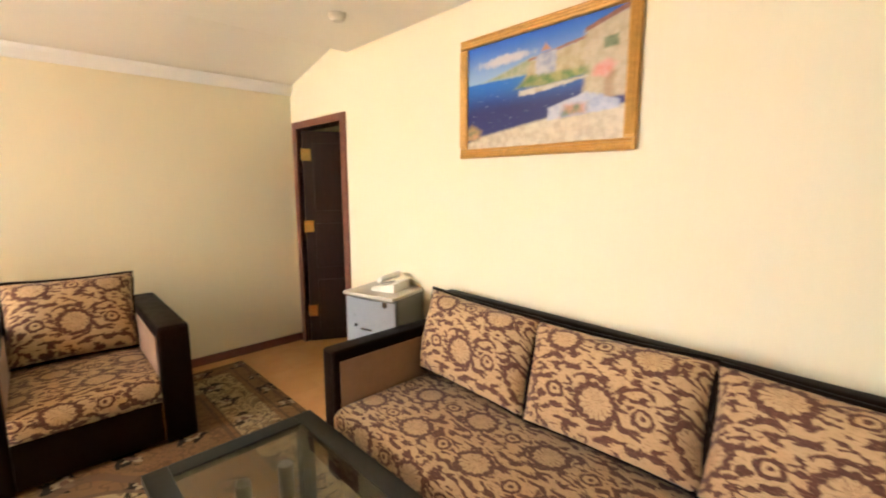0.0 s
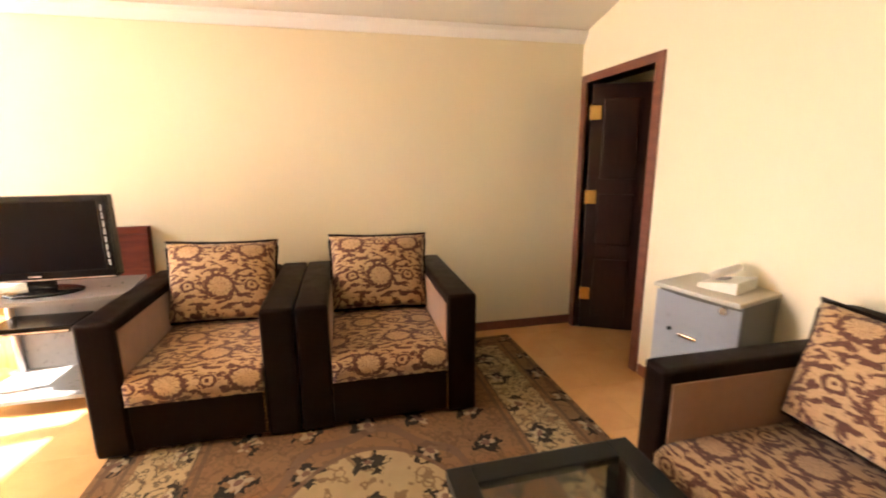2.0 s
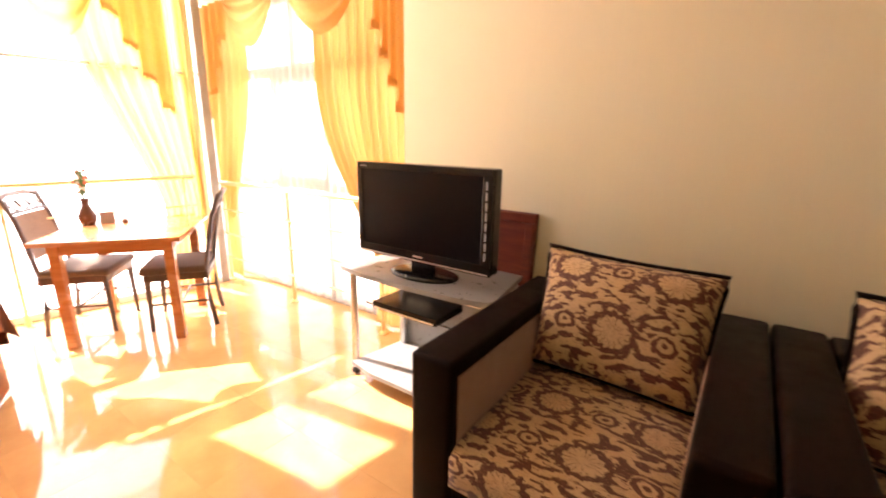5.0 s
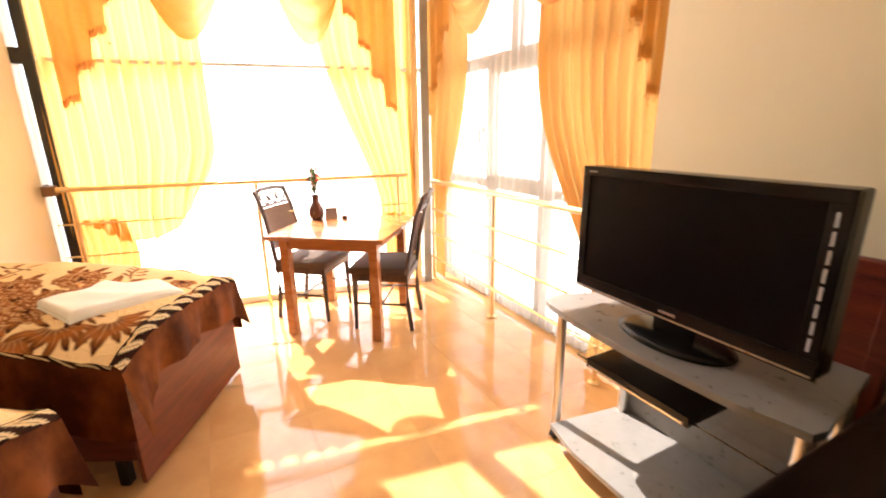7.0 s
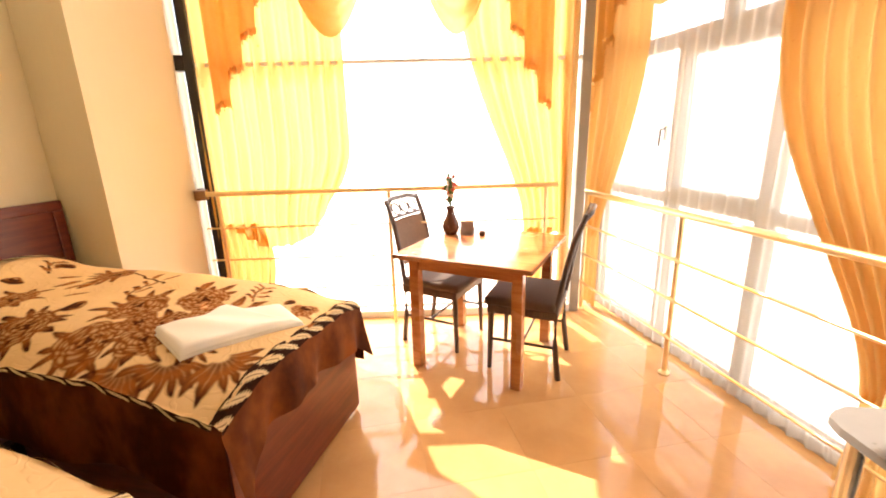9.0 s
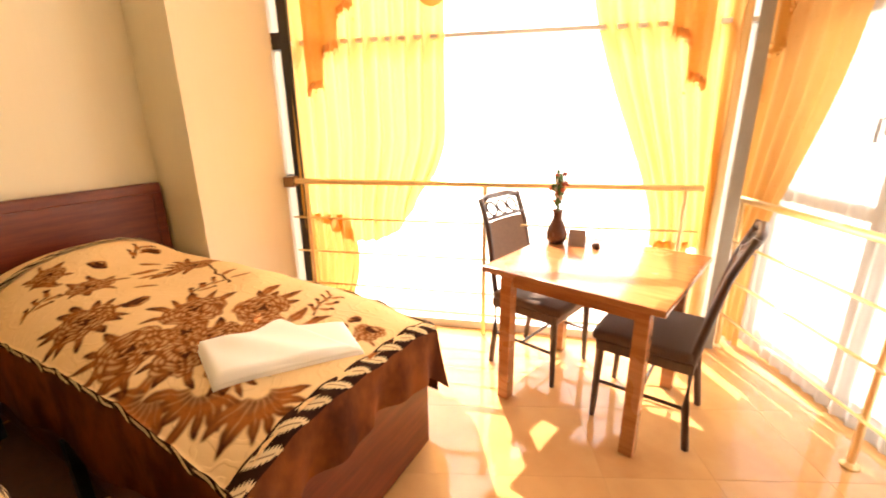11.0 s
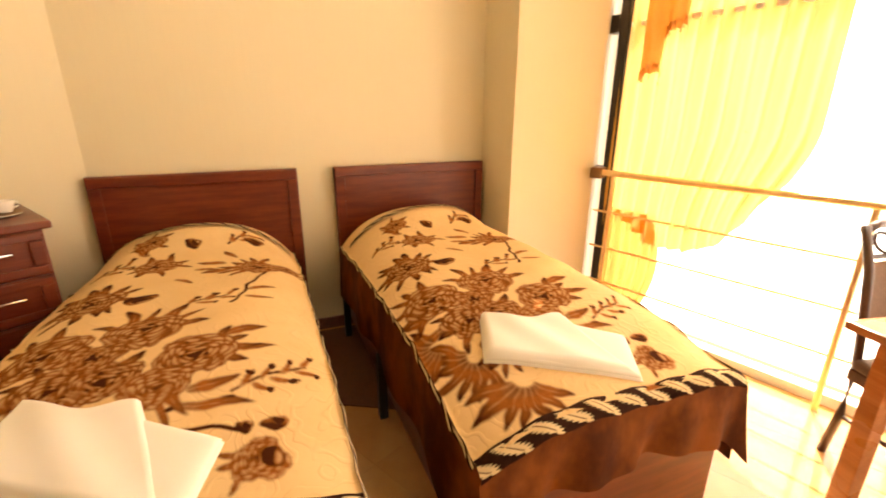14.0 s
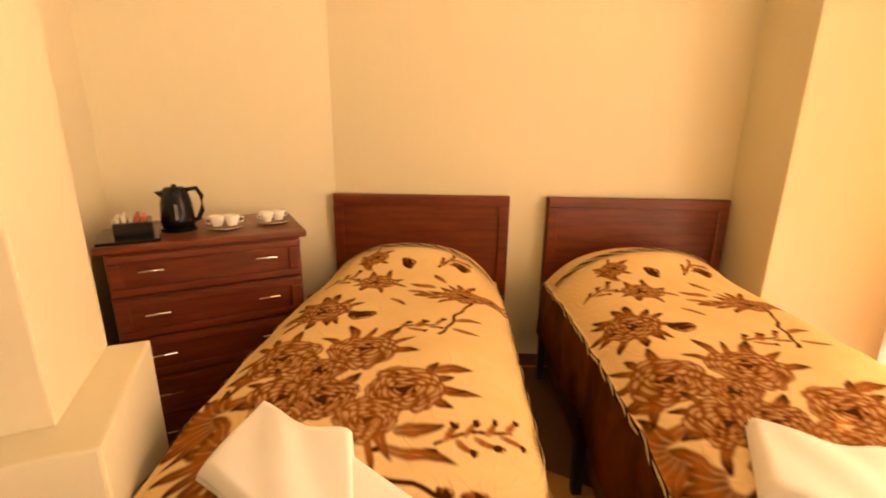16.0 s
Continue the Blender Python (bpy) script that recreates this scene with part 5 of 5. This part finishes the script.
def bed(u0, u1, label, towel_label, corners, shift=(0.0, 0.0), board=(-0.02, 0.03)):
    """A single bed between u0 and u1 along the headboard wall; x runs towards smaller u, -y from the head to the foot."""
    w = u1 - u0
    o = bedpt(u1, 0.0)
    ang = math.degrees(math.atan2(-BU.y, -BU.x))
    t = thing("bed", label, "bed", pose(o.x, o.y, 0, 0, 0, ang), "twin beds")
    L = 1.93
    h0, h1 = board[0], w + board[1]
    hb = part("headboard", boxed(h0, h1, -0.001, 0.035, 0.25, 1.078, 0.005), MAHOG, t, "framed mahogany headboard")
    for b in ((h0 + 0.005, h1 - 0.005, 1.02, 1.074), (h0 + 0.005, h0 + 0.06, 0.4, 1.0195), (h1 - 0.06, h1 - 0.005, 0.4, 1.0195)):
        part("border", boxed(b[0], b[1], -0.014, -0.0012, b[2], b[3], 0.006), MAHOG, hb)
    part("side_board", boxed(0.03, 0.055, -L + 0.02, -0.015, 0.13, 0.42, 0.004), MAHOG_Y, t)
    part("side_board", boxed(w - 0.055, w - 0.03, -L + 0.02, -0.015, 0.13, 0.42, 0.004), MAHOG_Y, t)
    part("foot_board", boxed(0.03, w - 0.03, -L, -L + 0.0195, 0.02, 0.47, 0.004), MAHOG, t, "red-brown foot board")
    part("mattress", boxed(0.058, w - 0.058, -L + 0.03, -0.02, 0.30, 0.60, 0.04, 3), VELOUR, t)
    for x in (0.008, w - 0.008):
        for y in (-0.12, -L * 0.5):
            part("leg", boxed(x - 0.02, x + 0.02, y - 0.02, y + 0.02, 0, 0.34, 0.002), METALB, t, "black metal leg")
    for x in (0.06, w - 0.06):
        part("leg", boxed(x - 0.02, x + 0.02, -L + 0.08, -L + 0.12, 0, 0.1295, 0.002), METALB, t, "black metal leg")

    def surf(x, y):
        """Height of the cover at x from the middle line, y from the head."""
        a = min(1.0, abs(x) / (w / 2 - 0.005))
        side = 0.105 * (1 - a ** 4) * (1 - 0.88 * ease(L - 0.75, L + 0.02, y))
        hump = 0.085 * math.exp(-((y - 0.26) / 0.2) ** 2) * (1 - a ** 2) - 0.05 * a ** 3 * ease(0.7, 0.1, y)
        head = -0.10 * ease(0.12, 0.0, y)
        fall = -0.02 * ease(L - 0.35, L, y) - 0.055 * a ** 4 * ease(L - 0.5, L, y)
        return 0.662 + side + hump + head + fall + 0.005 * math.sin(9 * x + 5 * y) + 0.003 * math.sin(21 * y + 8 * x)

    # the cover: a fine grid that carries the woven pattern
    nx, ny = int((w + 0.01) / CELL), int((L - 0.02) / CELL)
    verts, cols = [], []
    mid, dark = PATTERN
    i0, j0 = int((0.08 + shift[0]) / CELL), int((0.05 + shift[1]) / CELL)
    for i in range(nx + 1):
        for j in range(ny + 1):
            x, y = (i / nx - 0.5) * (w + 0.01), 0.03 + (L - 0.02) * j / ny
            verts.append((w / 2 + x, -y, surf(x, y)))
            ii, jj = min(max(i + i0, 0), mid.shape[0] - 1), min(max(j + j0 - 5, 0), mid.shape[1] - 1)
            cols.extend((float(mid[ii, jj]), float(dark[ii, jj]), 0.0, 1.0))
    n = ny + 1
    faces = [(i * n + j, i * n + j + 1, (i + 1) * n + j + 1, (i + 1) * n + j) for i in range(nx) for j in range(ny)]
    me = bpy.data.meshes.new("blanket")
    me.from_pydata(verts, [], faces)
    me.attributes.new("weave", 'FLOAT_COLOR', 'POINT').data.foreach_set("color", cols)
    me.polygons.foreach_set("use_smooth", [True] * len(faces))
    me.materials.append(BLANKET)
    cov = new("blanket", me)
    cov.parent = t
    tagged(cov, "cream blanket with brown roses")

    def hem_foot(s, q):
        # rolls over the edge of the foot end
        x = (s - 0.5) * (w + 0.012)
        a = q * 1.35
        return (w / 2 + x, -(L - 0.012 + 0.045 * math.sin(a)), surf(x, L) + 0.004 - 0.045 * (1 - math.cos(a)) + 0.004 * math.sin(s * 40))
    part("leaf_hem", sheet(hem_foot, 60, 8, uv=lambda s, q: (s * w, q)), ZEBRA, cov, "black and cream leaf hem", smooth=True)

    def hem_head(s, q):
        x = (s - 0.5) * (w * 0.96)
        y = 0.275 + 0.035 * q
        return (w / 2 + x, -y, surf(x, y) + 0.010)
    part("leaf_hem", sheet(hem_head, 44, 3, uv=lambda s, q: (s * w, q)), ZEBRA, cov, "black and cream leaf hem", smooth=True)
    for sg in (0, 1):
        def hem_side(s, q, sg=sg):
            y = 0.1 + s * (L - 0.10)
            x = (w + 0.012) / 2 * (1 if sg else -1)
            return (w / 2 + x + (0.008 * q + 0.003 * math.sin(s * 90)) * (1 if sg else -1), -y, surf(x, y) + 0.003 - 0.015 * q + 0.005 * math.sin(s * 60))
        part("leaf_hem", sheet(hem_side, 120, 3, uv=lambda s, q: (s * L, q)), ZEBRA, cov, "black and cream leaf hem", smooth=True)

        def drop(s, q, sg=sg):
            y = 0.06 + s * (L - 0.03)
            x = (w + 0.01) / 2 * (1 if sg else -1)
            z = surf(x, y) - 0.015 - q * 0.30
            bulge = 0.012 * math.sin(s * 23) * q + 0.014 * q
            return (w / 2 + x + (bulge if sg else -bulge), -y, z + 0.012 * math.sin(s * 17) * q)
        part("overhang", sheet(drop, 80, 10), VELOUR, cov, "brown velour side of the blanket", smooth=True)

    def foot_drop(s, q):
        x = (s - 0.5) * (w + 0.02)
        flare = abs(s - 0.5) * 2
        z = surf(x, L) - 0.032 - q * (0.19 + 0.09 * flare ** 6)
        y = L + 0.030 + q * (0.018 + 0.035 * flare ** 5) + 0.022 * q * math.sin(s * 17 + 1) + 0.010 * math.sin(s * 37 + 2 * q) * q
        return (w / 2 + x * (1 + 0.03 * q * flare ** 4), -y, z + 0.008 * math.sin(s * 15) * q)
    part("overhang", sheet(foot_drop, 90, 12), VELOUR, cov, "brown velour end of the blanket", smooth=True)

    # folded towel on the foot end: front edge, then back edge
    tc = [Vector((u1 - u, -n_)) for u, n_ in corners]
    mid_t = (tc[0] + tc[1] + tc[2] + tc[3]) / 4
    tt = thing("towel", towel_label, "towel", t.matrix_basis @ pose(mid_t.x, mid_t.y, 0.0), "folded towels on the beds")

    def at(a, b, lift):
        p = tc[0].lerp(tc[1], a).lerp(tc[3].lerp(tc[2], a), b)
        return Vector((p.x - mid_t.x, p.y - mid_t.y, surf(p.x - w / 2, -p.y) + lift))

    def round_slab(lo, hi, grow):
        """A padded layer with rounded edges: the upper half of a flattened body."""
        def f(s, q):
            a, b = s * 2 - 1, q * 2 - 1
            ra = math.copysign(abs(math.sin(a * math.pi / 2)) ** 0.55, a)
            rb = math.copysign(abs(math.sin(b * math.pi / 2)) ** 0.55, b)
            e = (max(0.0, 1 - abs(ra) ** 14) * max(0.0, 1 - abs(rb) ** 10)) ** 0.5
            return at(0.5 + ra * 0.5 * grow, 0.5 + rb * 0.5 * grow, lo + (hi - lo) * e)
        return sheet(f, 34, 26)
    part("lower_fold", round_slab(0.0, 0.016, 1.0), TOWEL, tt, smooth=True)
    part("upper_fold", round_slab(0.009, 0.027, 0.985), TOWEL, tt, smooth=True)

    def flap(s, q):
        # the loose half, folded back across the pile, with two raised peaks
        right = 0.985 - 0.43 * q
        peaks = 0.24 * math.exp(-((s - 1.0) / 0.25) ** 2) + 0.06 * math.exp(-(s / 0.3) ** 2)
        edge = min(1.0, min(s, 1 - s) / 0.05, q / 0.08, (1 - q) / 0.06)
        return at(0.01 + (right - 0.01) * s, 0.02 + q * (0.95 + peaks), 0.014 + 0.019 * math.sin(edge * math.pi / 2) + 0.004 * math.sin(3 * s + 2 * q) + 0.003 * math.sin(11 * s + 5 * q))
    part("top_flap", sheet(flap, 40, 30), TOWEL, tt, "loose folded corner", smooth=True)
    return t


bed(0.17, 1.085, "mahogany single bed with a rose blanket beside the chest of drawers", "folded white towel lying on the blanket", ((0.944, 1.685), (0.518, 1.935), (0.438, 1.735), (0.882, 1.485)), board=(-0.02, 0.078))
bed(-1.07, -0.115, "mahogany single bed with a rose blanket beside the tall window", "folded white towel lying on the blanket", ((-0.262, 1.678), (-0.668, 1.905), (-0.768, 1.73), (-0.345, 1.488)), (0.05, -0.03), board=(0.005, 0.062))

# thin dark brown sheet laid over the tiles between the beds
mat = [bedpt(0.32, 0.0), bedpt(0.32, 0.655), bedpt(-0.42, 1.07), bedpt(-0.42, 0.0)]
tagged(part("floor_mat", prism(mat, 0.001, 0.007), BROWNM), "thin dark brown sheet on the floor between the beds", "mat")

# ---- chest of drawers ----
ch = thing("chest_of_drawers", "mahogany chest of drawers with chrome bow handles beside the bed", "chest of drawers", pose(-0.04, -1.37, 0, 0, 0, -86))
CW, CD, CHZ = 0.745, 0.50, 0.995
part("carcass", boxed(0.015, CW - 0.015, 0.02, CD, 0.06, CHZ - 0.03, 0.003), MAHOG, ch)
part("top", boxed(-0.012, CW + 0.012, -0.012, CD + 0.01, CHZ - 0.03, CHZ, 0.008), MAHOG, ch)
part("plinth", boxed(0.02, CW - 0.02, 0.03, CD - 0.01, 0.0, 0.0595, 0.003), MAHOG, ch)
for k in range(5):
    z0 = 0.075 + k * 0.179
    dr = part("drawer", boxed(0.02, CW - 0.02, 0.0, 0.0195, z0, z0 + 0.171, 0.004), MAHOG, ch)
    for x0, x1, za, zb in ((0.026, CW - 0.026, 0.004, 0.036), (0.026, CW - 0.026, 0.135, 0.167), (0.026, 0.070, 0.0365, 0.1345), (CW - 0.070, CW - 0.026, 0.0365, 0.1345)):
        part("drawer_moulding", boxed(x0, x1, -0.013, -0.0002, z0 + za, z0 + zb, 0.006), MAHOG, dr)
    for x in (0.165, CW - 0.165):
        part("handle", tubed([(x - 0.045, -0.001, z0 + 0.102), (x - 0.04, -0.026, z0 + 0.10), (x, -0.034, z0 + 0.104), (x + 0.04, -0.026, z0 + 0.10), (x + 0.045, -0.001, z0 + 0.102)], 0.0048, 8), CHROME, dr, "chrome bow handle")
CT = ch.matrix_basis
tr = thing("tea_tray", "black tray holding sachets on the chest of drawers", "tray", CT @ pose(0.15, 0.18, CHZ + 0.0005, 0, 0, 5))
part("tray", boxed(-0.165, 0.045, -0.165, 0.15, 0, 0.012, 0.005), BLACKP, tr)
part("box", boxed(-0.11, 0.02, -0.08, 0.08, 0.0125, 0.065, 0.004), BLACKP, tr)
for k in range(5):
    part("sachet", boxed(-0.1 + k * 0.022, -0.086 + k * 0.022, -0.06, 0.05, 0.0655, 0.085 + 0.006 * (k % 2), 0.002), PAPER if k < 3 else REDP, tr)
kt = thing("kettle", "black electric kettle on the chest of drawers", "kettle", CT @ pose(0.262, 0.22, CHZ + 0.0005) @ Matrix.Scale(0.92, 4))
part("body", lathe([(0, 0.022), (0.068, 0.022), (0.072, 0.05), (0.066, 0.13), (0.054, 0.185), (0.05, 0.19), (0, 0.19)], 30), BLACKP, kt, smooth=True)
part("power_base", lathe([(0, 0), (0.075, 0), (0.075, 0.015), (0.06, 0.0215), (0, 0.0215)], 30), BLACKP, kt)
part("lid", lathe([(0.05, 0.1905), (0.04, 0.203), (0.012, 0.206), (0.01, 0.216), (0, 0.216)], 24), BLACKP, kt, smooth=True)
part("handle", tubed([(0.045, 0, 0.19), (0.09, 0, 0.195), (0.108, 0, 0.16), (0.104, 0, 0.09), (0.085, 0, 0.05), (0.068, 0, 0.045)], 0.011, 10), BLACKP, kt, smooth=True)
part("spout", extruded([(-0.050, 0.15), (-0.078, 0.185), (-0.05, 0.188)], -0.016, 0.016), BLACKP, kt)
part("water_gauge", boxed(-0.006, 0.006, -0.074, -0.066, 0.06, 0.13, 0.002), GREYP, kt)


def cup_set(m):
    t = thing("cup_and_saucer", "white porcelain cups on a saucer on the chest of drawers", "cup", m, "cups on the chest")
    part("saucer", lathe([(0, 0), (0.035, 0), (0.072, 0.010), (0.075, 0.013), (0.04, 0.006), (0, 0.005)], 30), CERAMIC, t, smooth=True)
    part("saucer_rim", lathe([(0.070, 0.0125), (0.0755, 0.0135), (0.0755, 0.0145), (0.070, 0.0135)], 30), FRAMEB, t, "dark rim line")
    for x in (-0.024, 0.024):
        c = part("cup", lathe([(0, 0.007), (0.016, 0.007), (0.019, 0.012), (0.028, 0.035), (0.033, 0.060), (0.030, 0.060), (0.024, 0.034), (0.0, 0.014)], 24), CERAMIC, t, m=pose(x * 1.25, 0.004 * x, 0.0), smooth=True)
        s = 1 if x > 0 else -1
        part("handle", tubed([(s * 0.029, 0, 0.05), (s * 0.047, 0, 0.048), (s * 0.046, 0, 0.03), (s * 0.026, 0, 0.026)], 0.0035, 7), CERAMIC, c, smooth=True)
    return t


s1 = cup_set(CT @ pose(0.44, 0.17, CHZ + 0.0005))
copy_thing(s1, CT @ pose(0.645, 0.21, CHZ + 0.0005, 0, 0, 25))

# ---- floor and its tiles ----
OUT = [(WX - 0.3, -2.0), (WX - 0.3, NY + 1.6), (-2.2, NY + 1.6), (-2.2, NY + 0.14), (EX + 0.2, NY + 0.14), (EX + 0.2, -5.1), (-4.3, -5.1), (-4.3, -2.0)]
fl = part("floor", prism(OUT, -0.12, -0.0012), GROUT)
tagged(fl, "glossy beige floor tiles with fine joints", "floor", kind="structure")
TS = 0.45
bm = boxed(-TS / 2 + 0.0004, TS / 2 - 0.0004, -TS / 2 + 0.0004, TS / 2 - 0.0004, -0.0011, 0.0, 0.0003, 1)
tile_me = bpy.data.meshes.new("tile")
bm.to_mesh(tile_me); bm.free()
tile_me.materials.append(TILE)
for i in range(11):
    for j in range(20):
        x, y = -4.2 + TS * (i + 0.5), -5.05 + TS * (j + 0.5)
        if y > NY + 1.5 or (y > NY + 0.3 and x > -2.2) or x > EX + 0.3:
            continue
        o = new("tile", tile_me)
        o.parent = fl
        o.location = (x, y, 0)
